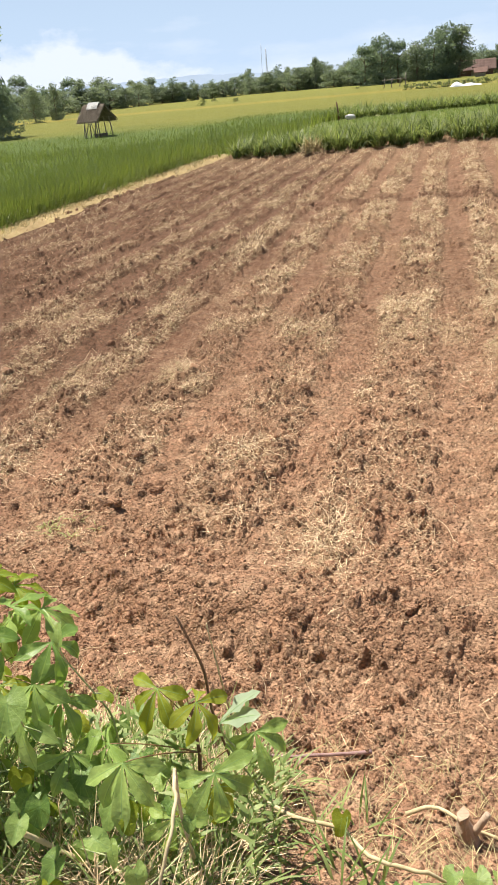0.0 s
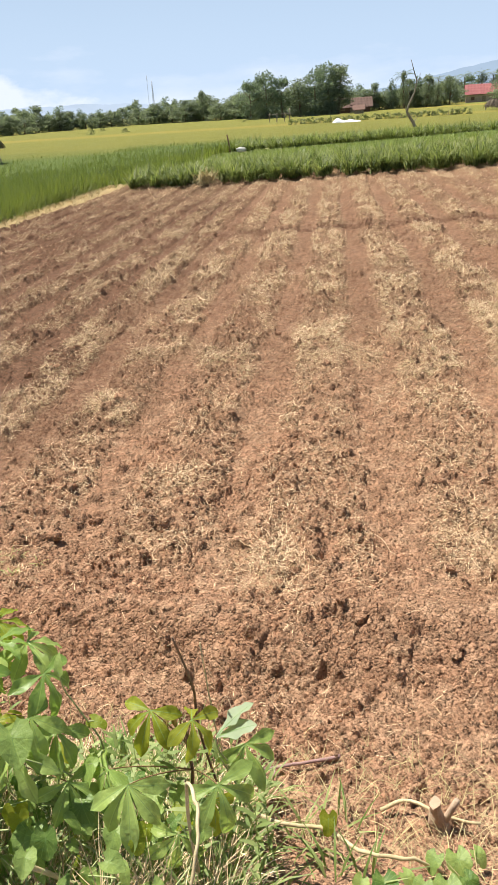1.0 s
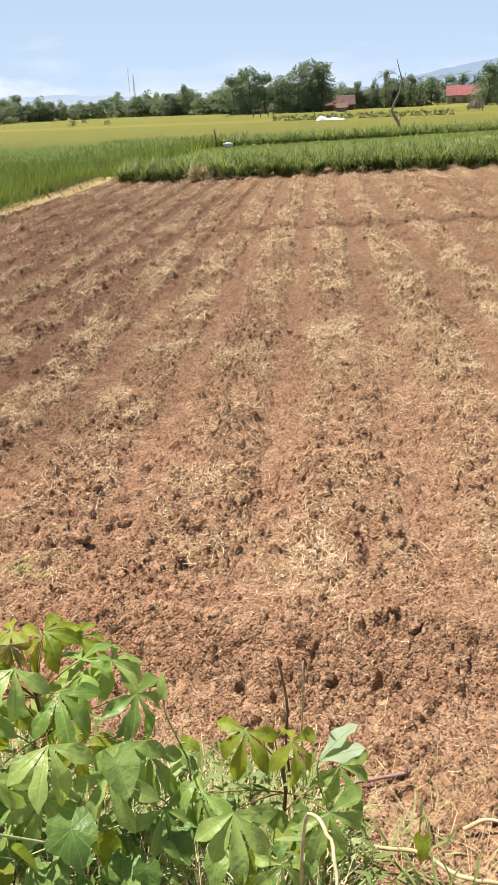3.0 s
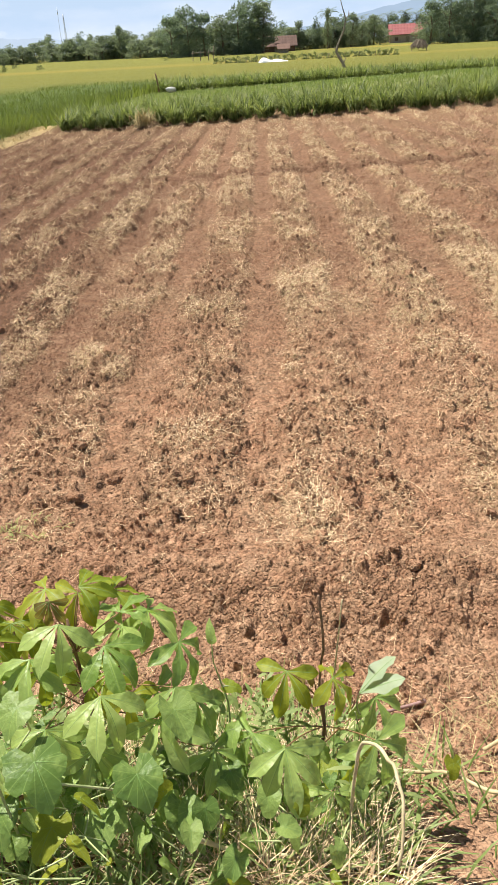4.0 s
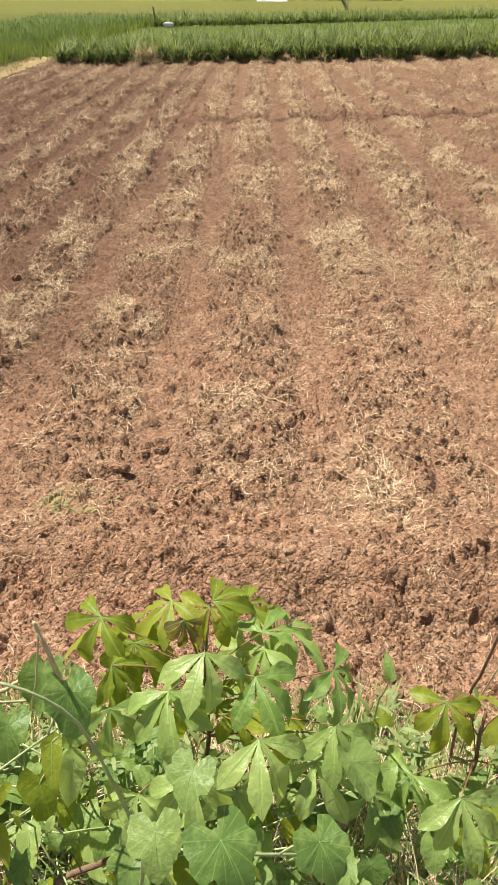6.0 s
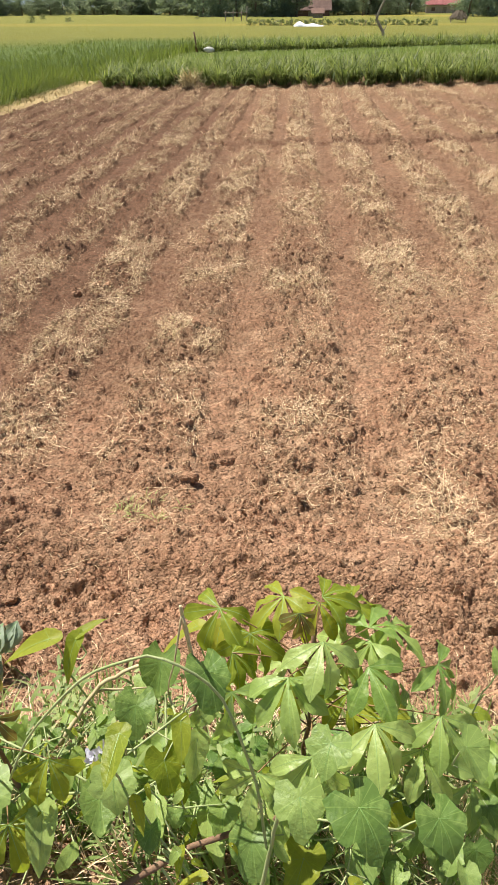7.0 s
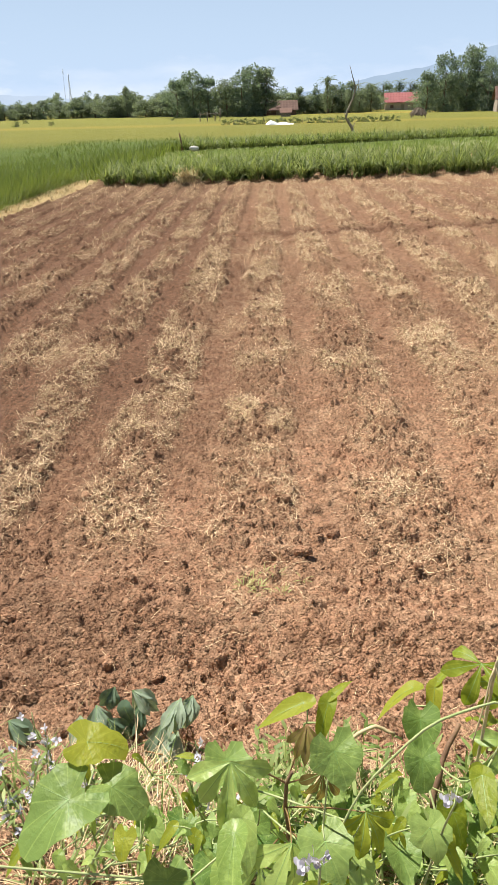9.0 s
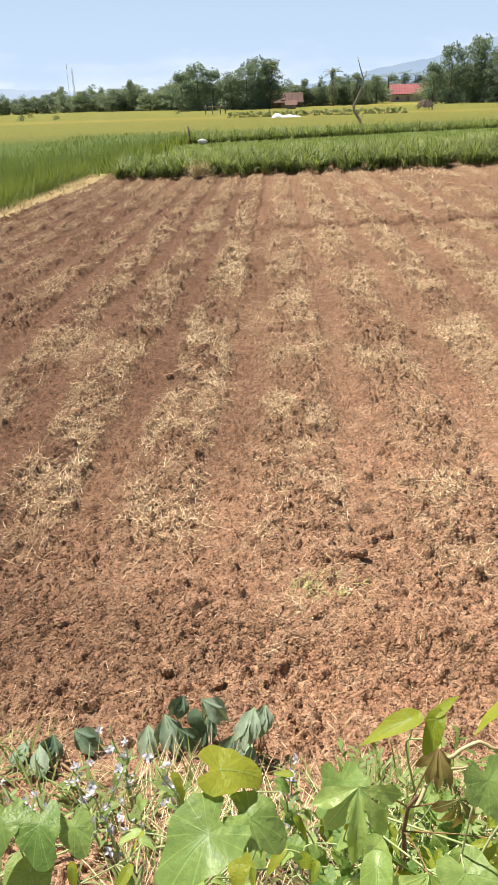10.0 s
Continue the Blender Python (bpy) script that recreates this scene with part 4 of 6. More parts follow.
def build_trees():
    rng = np.random.default_rng(21)
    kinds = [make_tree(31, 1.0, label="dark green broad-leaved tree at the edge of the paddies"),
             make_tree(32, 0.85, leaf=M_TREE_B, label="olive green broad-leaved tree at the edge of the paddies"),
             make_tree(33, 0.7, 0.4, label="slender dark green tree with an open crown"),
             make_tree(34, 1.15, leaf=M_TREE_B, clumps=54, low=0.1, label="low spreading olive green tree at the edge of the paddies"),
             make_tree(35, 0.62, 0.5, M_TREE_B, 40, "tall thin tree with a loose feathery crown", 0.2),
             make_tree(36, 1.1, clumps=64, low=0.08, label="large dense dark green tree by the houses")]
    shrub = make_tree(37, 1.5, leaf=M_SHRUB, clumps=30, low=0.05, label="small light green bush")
    palm = make_palm(41, "coconut palm with grey trunk behind the trees")
    # skyline, bearing and rise
    sk_a = np.array([-34, -25, -22, -18, -14.3, -11, -9, -7.1, -5.5, -3.5, -0.6, 0.8, 2.6, 5.0, 6.5, 8.3, 10.0, 12.6, 15.5, 18.5, 21.0, 26.0, 34.0])
    sk_e = np.array([.038, .034, .030, .024, .021, .016, .012, .015, .019, .018, .026, .021, .028, .028, .028, .034, .020, .020, .024, .027, .030, .034, .034])
    az = -33.0
    while az < 34.0:
        top = float(np.interp(az, sk_a, sk_e)) * rng.uniform(0.55, 1.30)
        dist = np.interp(az, [-33, -20, -5, 8, 20, 33], [120, 150, 205, 172, 190, 180]) + rng.uniform(-6, 14)
        k = int(rng.choice([0, 1, 2, 3, 4, 2, 1]))
        if not 17.6 < az < 20.9:
            place(kinds[k], az, dist, top, rng.uniform(1.0, 1.8), rng.uniform(0, 6.28))
        az += rng.uniform(0.6, 1.0) * 170 / dist
    # second, nearer rank of low growth that closes the gaps under the crowns
    az = -31.0
    while az < 32.0:
        top = float(np.interp(az, sk_a, sk_e)) * rng.uniform(0.40, 0.78) + 0.002
        dist = np.interp(az, [-33, -20, -5, 8, 20, 33], [112, 142, 196, 165, 205, 172]) + rng.uniform(-4, 5)
        if not 17.6 < az < 20.9:
            place(kinds[3], az, dist, top, rng.uniform(2.0, 2.9), rng.uniform(0, 6.28))
        az += rng.uniform(0.75, 1.2) * 170 / dist
    # trees that stand out of the skyline
    for k, a, d, e, w in ((0, 2.9, 150, .034, 1.4), (5, 4.1, 152, .044, 1.15), (0, 5.2, 153, .036, 1.3), (1, 6.6, 150, .034, 1.5), (5, 7.7, 150, .042, 1.2), (5, 8.5, 152, .049, 1.1),
                          (4, 9.4, 153, .049, 1.3), (0, 8.9, 154, .038, 1.0), (4, -0.7, 185, .029, .8), (2, -5.6, 200, .019, .7), (4, 14.0, 170, .036, .55), (2, 13.2, 175, .026, .8),
                          (5, 22.3, 158, .056, .95), (5, 23.9, 160, .062, .9), (0, 21.1, 156, .036, 1.1), (5, 25.3, 157, .048, 1.0), (1, 26.8, 158, .040, 1.2), (2, 24.6, 162, .064, 1.0),
                          (5, -24.5, 58, .175, .7), (3, -23.6, 54, .028, 1.4), (0, -22.8, 82, .026, 1.1), (3, -21.0, 95, .022, 1.1), (1, -19.6, 100, .026, .9)):
        place(kinds[k], a, d, e, w, rng.uniform(0, 6.28))
    for k, a, d, e, w in ((3, 17.4, 262, .020, 1.5), (0, 18.4, 268, .023, 1.4), (1, 19.4, 265, .024, 1.5), (3, 20.4, 262, .022, 1.5), (0, 21.2, 258, .026, 1.2), (3, 18.0, 250, .008, 2.0), (3, 20.8, 246, .010, 2.0)):
        place(kinds[k], a, d, e, w, rng.uniform(0, 6.28))
    for a, d, e in ((15.4, 235, .024), (16.4, 240, .026), (17.2, 238, .025), (18.2, 262, .027), (19.3, 265, .029), (20.1, 262, .027), (14.1, 176, .034), (4.6, 168, .030), (6.1, 170, .026), (-2.2, 210, .014)):
        place(palm, a, d, e, 1.1, rng.uniform(0, 6.28))
    # bushes standing free in the paddies
    for x, y, h in ((-17.0, 104.0, 1.7), (-12.8, 107.0, 1.5), (4.5, 124.0, 1.2), (-19.0, 128.0, 1.5)):
        b = copy_thing(shrub, Matrix.LocRotScale((x, y, ground_at(x, y) - 0.1), Euler((0, 0, x)), Vector((h / 10 * 1.1, h / 10 * 1.1, h / 10))))
        tagged(b, "small light green bush standing alone in the paddy", "bush")
        b.name = "bush"
    for src in kinds + [shrub, palm]:
        for o in (*src.children_recursive, src):
            bpy.data.objects.remove(o)


def build_snag():
    """The bare dead tree."""
    rng = np.random.default_rng(51)
    x, y = 14.4, 55.6
    root = thing("dead_tree", pose(x, y, ground_at(x, y)), "bare grey dead tree leaning over the crops", "dead tree")
    P = np.array([(0, 0, -0.2), (-0.10, 0, 0.4), (-0.28, 0, 0.83), (-0.62, 0, 1.3), (-0.83, 0, 1.62), (-0.72, 0, 2.1), (-0.42, 0.05, 2.7), (-0.23, 0.05, 3.1), (-0.05, 0.1, 3.9), (-0.32, 0.1, 4.6), (-0.62, 0.1, 5.5)]) * 0.87
    part("trunk", tube_mesh("trunk", P, [.14, .12, .11, .10, .085, .075, .065, .06, .05, .035, .018], M_DEADWOOD, 8), root)
    for s, e, r in (((-0.72, 0, 1.40), (-0.87, 0, 1.74), .05), ((-0.05, .09, 3.36), (0.17, .09, 3.9), .035), ((-0.24, 0, 0.72), (-0.02, 0, 1.08), .05)):
        part("branch", tube_mesh("branch", wander(s, e, 5, 0.06, rng), np.linspace(r, 0.015, 5), M_DEADWOOD, 6), root)


def build_field_hut():
    """The open thatched hut on posts in the rice."""
    rng = np.random.default_rng(52)
    x, y = -13.1, 43.0
    root = thing("field_hut", Matrix.LocRotScale((x, y, ground_at(x, y)), Euler((0, 0, radians(-32))), Vector((0.62, 0.68, 0.83))), "open thatched field hut on splayed bamboo posts in the rice", "hut")
    for px in (-0.85, 0.0, 0.85):
        for py in (-0.75, 0.75):
            part("post", tube_mesh("post", wander((px * 1.22, py * 1.15, -0.2), (px * 0.9, py, 1.75), 5, 0.03, rng), [0.05] * 5, M_DEADWOOD, 6), root)
    for s, e in (((-1.0, -0.85, 0.1), (0.0, -0.78, 1.6)), ((0.9, -0.85, 0.1), (0.1, -0.78, 1.6)), ((-0.5, -0.84, 0.1), (-0.85, -0.78, 1.5)), ((0.45, -0.84, 0.1), (0.8, -0.78, 1.5))):
        part("brace", tube_mesh("brace", wander(s, e, 4, 0.03, rng), [0.035] * 4, M_DEADWOOD, 6), root)
    for py in (-0.78, 0.78):
        part("beam", tube_mesh("beam", [(-1.15, py, 1.68), (0, py, 1.70), (1.15, py, 1.68)], [0.045] * 3, M_DEADWOOD, 6), root)
    for sgn in (-1, 1):
        # thick thatch slope: layered stalks over a slab
        m = 900
        f, u = rng.uniform(0, 1, m), rng.uniform(-1.45, 1.45, m)
        base = np.stack([u, sgn * (0.04 + 1.02 * f), 2.52 - 0.98 * f + rng.uniform(0, 0.05, m)], 1)
        V, F = blades(base, np.where(sgn > 0, 0.0, math.pi) + rng.normal(0, 0.25, m), rng.uniform(0.25, 0.5, m), 0.045, 2.25 + rng.normal(0, 0.12, m), 0.05, 1)
        slab_v = np.array([(sx, sgn * yy, zz + dz) for sx in (-1.4, 1.4) for yy, zz in ((0.0, 2.50), (1.05, 1.50)) for dz in (-0.10, 0.0)], float)
        slab_f = np.array([[0, 1, 3, 2], [4, 6, 7, 5], [0, 4, 5, 1], [2, 3, 7, 6], [1, 5, 7, 3], [0, 2, 6, 4]])
        part("thatch", np_mesh("thatch", *joined([(V, F), (slab_v, slab_f)]), M_THATCH), root)
    f = np.linspace(0, 1, 14)
    V, F = [], []
    for i, a in enumerate(f):
        for yy, zz in ((-0.42, 2.16), (0.0, 2.57), (0.42, 2.16)):
            V.append((-0.75 + 1.5 * a, yy, zz + 0.02 * (i % 2)))
    for i in range(13):
        F += [[3 * i, 3 * i + 3, 3 * i + 4, 3 * i + 1], [3 * i + 1, 3 * i + 4, 3 * i + 5, 3 * i + 2]]
    part("ridge_sheet", np_mesh("ridge_sheet", np.array(V) + (0, 0, 0.05), F, M_TIN), root, "weathered grey sheet over the ridge")
    part("bench", np_mesh("bench", *joined([box_vf(-0.15, -0.35, 0.05, 0.75, 0.35, 0.62), box_vf(-0.2, -0.4, 0.62, 0.8, 0.4, 0.68)]), M_THATCH), root, "brown boarded bench under the roof")
    for gy in (-1.38, 1.38):
        V = np.array([(gy, -0.95, 1.56), (gy, 0.95, 1.56), (gy, 0.0, 2.48), (gy * 0.97, -0.95, 1.56), (gy * 0.97, 0.95, 1.56), (gy * 0.97, 0.0, 2.48)])
        part("gable", np_mesh("gable", V, np.array([[0, 1, 2, 2], [3, 5, 4, 4], [0, 3, 4, 1], [1, 4, 5, 2], [2, 5, 3, 0]])[2:], M_THATCH), root)


def build_house(name, label, x, y, turn, w, d, eave, ridge, tile, wall):
    root = thing(name, pose(x, y, ground_at(x, y), 0, 0, turn), label, "house")
    t = 0.2
    bm_w = joined([box_vf(-w / 2, -d / 2, -0.2, -0.6, -d / 2 + t, eave), box_vf(0.4, -d / 2, -0.2, w / 2, -d / 2 + t, eave), box_vf(-0.6, -d / 2, 2.0, 0.4, -d / 2 + t, eave),
                   box_vf(-w / 2, d / 2 - t, -0.2, w / 2, d / 2, eave), box_vf(-w / 2, -d / 2 + t, -0.2, -w / 2 + t, d / 2 - t, eave), box_vf(w / 2 - t, -d / 2 + t, -0.2, w / 2, d / 2 - t, eave)])
    part("wall", np_mesh("wall", *bm_w, wall), root)
    for gx in (-w / 2, w / 2 - t):
        V = np.array([(gx, -d / 2, eave), (gx, d / 2, eave), (gx, 0, ridge - 0.15), (gx + t, -d / 2, eave), (gx + t, d / 2, eave), (gx + t, 0, ridge - 0.15)])
        part("gable", np_mesh("gable", V, [[0, 2, 1, 1], [3, 4, 5, 5], [0, 1, 4, 3], [1, 2, 5, 4], [2, 0, 3, 5]], wall), root)
    over = 0.5
    drop = over * (ridge - eave) / (d / 2)
    for sgn in (-1, 1):
        n = 26
        V, F = [], []
        for i in range(n + 1):
            xx = -w / 2 - over + (w + 2 * over) * i / n
            for k in range(9):
                f = k / 8
                V.append((xx, sgn * (d / 2 + over) * f, ridge - (ridge - eave + drop) * f + 0.10 + (0.04 if i % 2 else 0.0) + 0.02 * (k % 2)))
        for i in range(n):
            for k in range(8):
                a = i * 9 + k
                F.append([a, a + 9, a + 10, a + 1])
        V0 = np.array(V)
        V1 = V0 - (0, 0, 0.12)
        F = np.array(F)
        part("roof", np_mesh("roof", *joined([(V0, F), (V1, F[:, ::-1])]), tile), root)
    part("door", np_mesh("door", *box_vf(-0.6, -d / 2 + 0.08, -0.1, 0.4, -d / 2 + 0.13, 2.0), M_DEADWOOD), root)
    for wx in (-w * 0.32, w * 0.30):
        win = part("window", np_mesh("window", *joined([box_vf(wx - 0.5, -d / 2 - 0.05, 1.0, wx - 0.42, -d / 2 - 0.004, 1.9), box_vf(wx + 0.42, -d / 2 - 0.05, 1.0, wx + 0.5, -d / 2 - 0.004, 1.9),
                                                       box_vf(wx - 0.42, -d / 2 - 0.05, 1.82, wx + 0.42, -d / 2 - 0.004, 1.9), box_vf(wx - 0.42, -d / 2 - 0.05, 1.0, wx + 0.42, -d / 2 - 0.004, 1.08)]), M_DEADWOOD), root)
        part("shutter", np_mesh("shutter", *box_vf(wx - 0.42, -d / 2 - 0.03, 1.08, wx + 0.42, -d / 2 - 0.006, 1.82), M_TILE_OLD), win)
    return root


def build_distance():
    build_house("house", "small house with bright red tiled roof beyond the paddies", *spot(19.5, 225)[:2], -16, 9.5, 7.0, 2.7, 4.9, M_TILE, M_WALL)
    lean = bpy.data.objects["house"]
    slope = np.array([(x0, y0, z0 + dz) for x0, z0 in ((-7.6, 1.5), (-4.76, 2.6)) for y0 in (-2.8, 2.8) for dz in (0.0, 0.12)])
    part("porch_roof", np_mesh("porch_roof", slope, [[0, 4, 6, 2], [1, 3, 7, 5], [0, 1, 5, 4], [2, 6, 7, 3], [0, 2, 3, 1], [4, 5, 7, 6]], M_TIN), lean, "pale sheet roof of a lean-to")
    for py in (-2.6, 2.6):
        part("porch_post", tube_mesh("porch_post", [(-7.4, py, -0.2), (-7.4, py, 0.7), (-7.4, py, 1.55)], [0.08] * 3, M_DEADWOOD, 6), lean)
    build_house("house", "low old house with dull brown tiled roof among trees", *spot(10.4, 163)[:2], -8, 7.0, 5.0, 1.7, 3.2, M_TILE_OLD, M_TILE_OLD)
    build_house("house", "brown roofed house half hidden by trees", *spot(27.2, 150)[:2], -20, 7.0, 6.0, 2.8, 4.6, M_TILE_OLD, M_WALL)
    # small raised hut with a pale roof
    x, y = 25.4, 137.0
    hut = thing("field_hut", pose(x, y, ground_at(x, y), 0, 0, -10), "tiny hut with pale brown roof standing in the paddy", "hut")
    part("body", np_mesh("body", *joined([box_vf(-0.85, -0.6, 0.3, 0.85, 0.6, 1.05)]), M_DEADWOOD), hut)
    for px in (-0.75, 0.75):
        for py in (-0.5, 0.5):
            part("post", tube_mesh("post", [(px, py, -0.2), (px, py, 0.6), (px, py, 1.3)], [0.05] * 3, M_DEADWOOD, 6), hut)
    V = np.array([(sx, yy, zz) for sx in (-1.1, 1.1) for yy, zz in ((-0.95, 1.2), (0, 1.95), (0.95, 1.2), (0.95, 1.12), (0, 1.87), (-0.95, 1.12))])
    part("roof", np_mesh("roof", V, [[0, 6, 7, 1], [1, 7, 8, 2], [2, 8, 9, 3], [3, 9, 10, 4], [4, 10, 11, 5], [5, 11, 6, 0], [0, 1, 4, 5], [1, 2, 3, 4], [6, 11, 10, 7], [7, 10, 9, 8]], M_CLAY), hut)
    # low thatched shelter
    rng = np.random.default_rng(53)
    x, y = 34.7, 96.0
    hut = thing("thatch_shelter", pose(x, y, ground_at(x, y) + 0.15, 0, 0, -15), "low shaggy thatched shelter in the paddy", "shelter")
    for px in (-0.9, 0.9):
        part("post", tube_mesh("post", [(px, 0, -0.3), (px, 0, 0.5), (px * 0.8, 0, 1.4)], [0.06] * 3, M_DEADWOOD, 6), hut)
    for sgn in (-1, 1):
        m = 260
        f, u = rng.uniform(0, 1, m), rng.uniform(-1, 1, m)
        base = np.stack([u * (0.35 + 0.65 * f), sgn * 0.75 * f, 1.60 - 0.60 * f + rng.normal(0, 0.06, m)], 1)
        part("thatch", np_mesh("thatch", *blades(base, np.arctan2(u * 1.5, sgn * np.ones(m)), rng.uniform(0.35, 0.7, m), 0.09, 2.35 + rng.normal(0, 0.2, m), 0.25, 2), M_THATCH), hut)
    # white sheet over a seed bed
    x, y = 14.0, 83.0
    V, F = [], []
    for i in range(31):
        for j in range(11):
            a = math.pi * j / 10
            u = -1.65 + 3.3 * i / 30
            end = math.sqrt(max(0, 1 - (u / 1.66) ** 6))
            V.append((u, -0.75 * math.cos(a) * (0.7 + 0.3 * end), (0.36 + 0.06 * math.sin(u * 4.0) + 0.22 * math.exp(-((u + 0.9) / 0.5) ** 2)) * math.sin(a) * end + 0.05))
    for i in range(30):
        for j in range(10):
            a = i * 11 + j
            F.append([a, a + 1, a + 12, a + 11])
    thing("covered_seed_bed", pose(x, y, ground_at(x, y) + 0.25, 0, 0, -8), "seed bed under a sagging white plastic sheet", "plastic tunnel", data=np_mesh("covered_seed_bed", np.array(V), F, M_SHEET, True))
    # row of young staked plants
    n = 36
    for i in range(n):
        f = i / (n - 1)
        x, y = 8.3 + 19.4 * f + rng.uniform(-0.1, 0.1), 86.8 - 2.5 * f + rng.uniform(-0.3, 0.3)
        if i < 3:
            h = rng.uniform(0.75, 1.1)
            C = [np.array([rng.normal(0, 0.22), rng.normal(0, 0.2), h * rng.uniform(0.30, 1.0)]) for k in range(6)]
            V, F = leaf_cloud(C, [0.20] * 6, 18, 0.10, rng)
            me = np_mesh("crown", V, F, M_SHRUB)
            meshes = meshes + [me] if i else [me]
        b = thing("bush", pose(x, y, ground_at(x, y) + 0.1, 0, 0, 97 * i), "young bushy plant in a row across the paddy", "bush", "row of young plants")
        part("stem", tube_mesh("stem", [(0, 0, -0.2), (0, 0, 0.4), (0, 0, 0.9)], [0.03, 0.025, 0.015], M_BARK, 5), b)
        part("crown", meshes[i % 3], b)
    # bamboo rack at the paddy's edge
    x, y = 8.9, 108.0
    rack = thing("bamboo_rack", pose(x, y, ground_at(x, y)), "grey bamboo rack with a leaning pole", "rack")
    for px in (-1.5, -0.5, 0.6, 1.3):
        part("post", tube_mesh("post", wander((px, 0, -0.2), (px + 0.1, 0, 1.7 + 0.5 * (px > 1)), 4, 0.04, rng), [0.07] * 4, M_DEADWOOD, 6), rack)
    part("rail", tube_mesh("rail", [(-1.7, 0, 1.45), (0, 0, 1.5), (1.5, 0, 1.5)], [0.06] * 3, M_DEADWOOD, 6), rack)
    # upright board and pale bundle at the corner of the second strip
    x, y = 0.45, 37.6
    thing("stake", pose(x, y, ground_at(x, y), 3, -6, 0), "dark upright wooden stake at the crop's corner", "stake", data=tube_mesh("stake", [(0, 0, -0.1), (0.03, 0, 0.4), (0.0, 0, 0.85)], [0.05, 0.045, 0.04], M_TWIG, 6))
    V, F = lump(rng, 1)
    thing("sack", Matrix.LocRotScale((1.0, 37.0, ground_at(1.0, 37.0) + 0.14), Euler((0, 0, 0.4)), Vector((0.5, 0.32, 0.3))), "pale grey filled sack beside the crop", "sack", data=np_mesh("sack", V, F, M_TIN, True))
    # lattice mast far behind the trees
    x, y, z = spot(-4.4, 900)
    mast = thing("mast", pose(x, y, z), "slim grey lattice mast far behind the trees", "mast")
    for k in range(3):
        a = k * 2.094
        part("leg", tube_mesh("leg", [(2.2 * math.sin(a), 2.2 * math.cos(a), 0), (0.9 * math.sin(a), 0.9 * math.cos(a), 20), (0.35 * math.sin(a), 0.35 * math.cos(a), 39)], [0.22, 0.18, 0.15], M_STEEL, 5), mast)
    for i in range(12):
        z0, z1 = 3.0 * i, 3.0 * i + 3.0
        r0, r1 = np.interp(z0, [0, 20, 39], [2.2, .9, .35]), np.interp(z1, [0, 20, 39], [2.2, .9, .35])
        for k in range(3):
            a, b = k * 2.094, (k + 1) * 2.094
            part("brace", tube_mesh("brace", [(r0 * math.sin(a), r0 * math.cos(a), z0), (r1 * math.sin(b), r1 * math.cos(b), z1)], [0.10, 0.10], M_STEEL, 4), mast)


def build_far_mast():
    x, y, z = spot(-4.75, 1100)
    pole = thing("mast", pose(x, y, z), "thin pale guyed mast far behind the trees", "mast")
    part("pole", tube_mesh("pole", [(0, 0, 0), (0, 0, 27), (0.4, 0, 54)], [0.32, 0.26, 0.16], M_STEEL, 6), pole)
    part("aerial", tube_mesh("aerial", [(0.38, 0, 46), (0.39, 0, 49), (0.4, 0, 52)], [0.4, 0.45, 0.4], M_STEEL, 6), pole)


def build_mountains():
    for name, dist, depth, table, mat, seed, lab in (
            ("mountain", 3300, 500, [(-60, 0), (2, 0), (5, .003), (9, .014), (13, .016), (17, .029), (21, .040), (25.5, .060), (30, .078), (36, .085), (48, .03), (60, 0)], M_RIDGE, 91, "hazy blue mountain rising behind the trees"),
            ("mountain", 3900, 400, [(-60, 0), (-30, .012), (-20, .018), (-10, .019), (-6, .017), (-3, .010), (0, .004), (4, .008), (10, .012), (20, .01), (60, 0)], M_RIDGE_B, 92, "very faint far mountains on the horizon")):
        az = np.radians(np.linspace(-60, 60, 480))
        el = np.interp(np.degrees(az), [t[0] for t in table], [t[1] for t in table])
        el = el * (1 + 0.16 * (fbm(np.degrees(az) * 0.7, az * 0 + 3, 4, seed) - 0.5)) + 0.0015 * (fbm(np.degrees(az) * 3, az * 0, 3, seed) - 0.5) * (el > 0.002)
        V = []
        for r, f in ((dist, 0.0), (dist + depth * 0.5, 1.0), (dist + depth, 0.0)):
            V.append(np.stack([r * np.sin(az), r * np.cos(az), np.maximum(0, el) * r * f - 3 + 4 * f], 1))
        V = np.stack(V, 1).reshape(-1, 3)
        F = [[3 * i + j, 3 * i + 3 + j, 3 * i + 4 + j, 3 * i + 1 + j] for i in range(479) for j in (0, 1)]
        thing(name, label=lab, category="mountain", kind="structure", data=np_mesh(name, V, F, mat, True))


build_mountains()
build_trees()
build_snag()
build_field_hut()
build_distance()
build_far_mast()

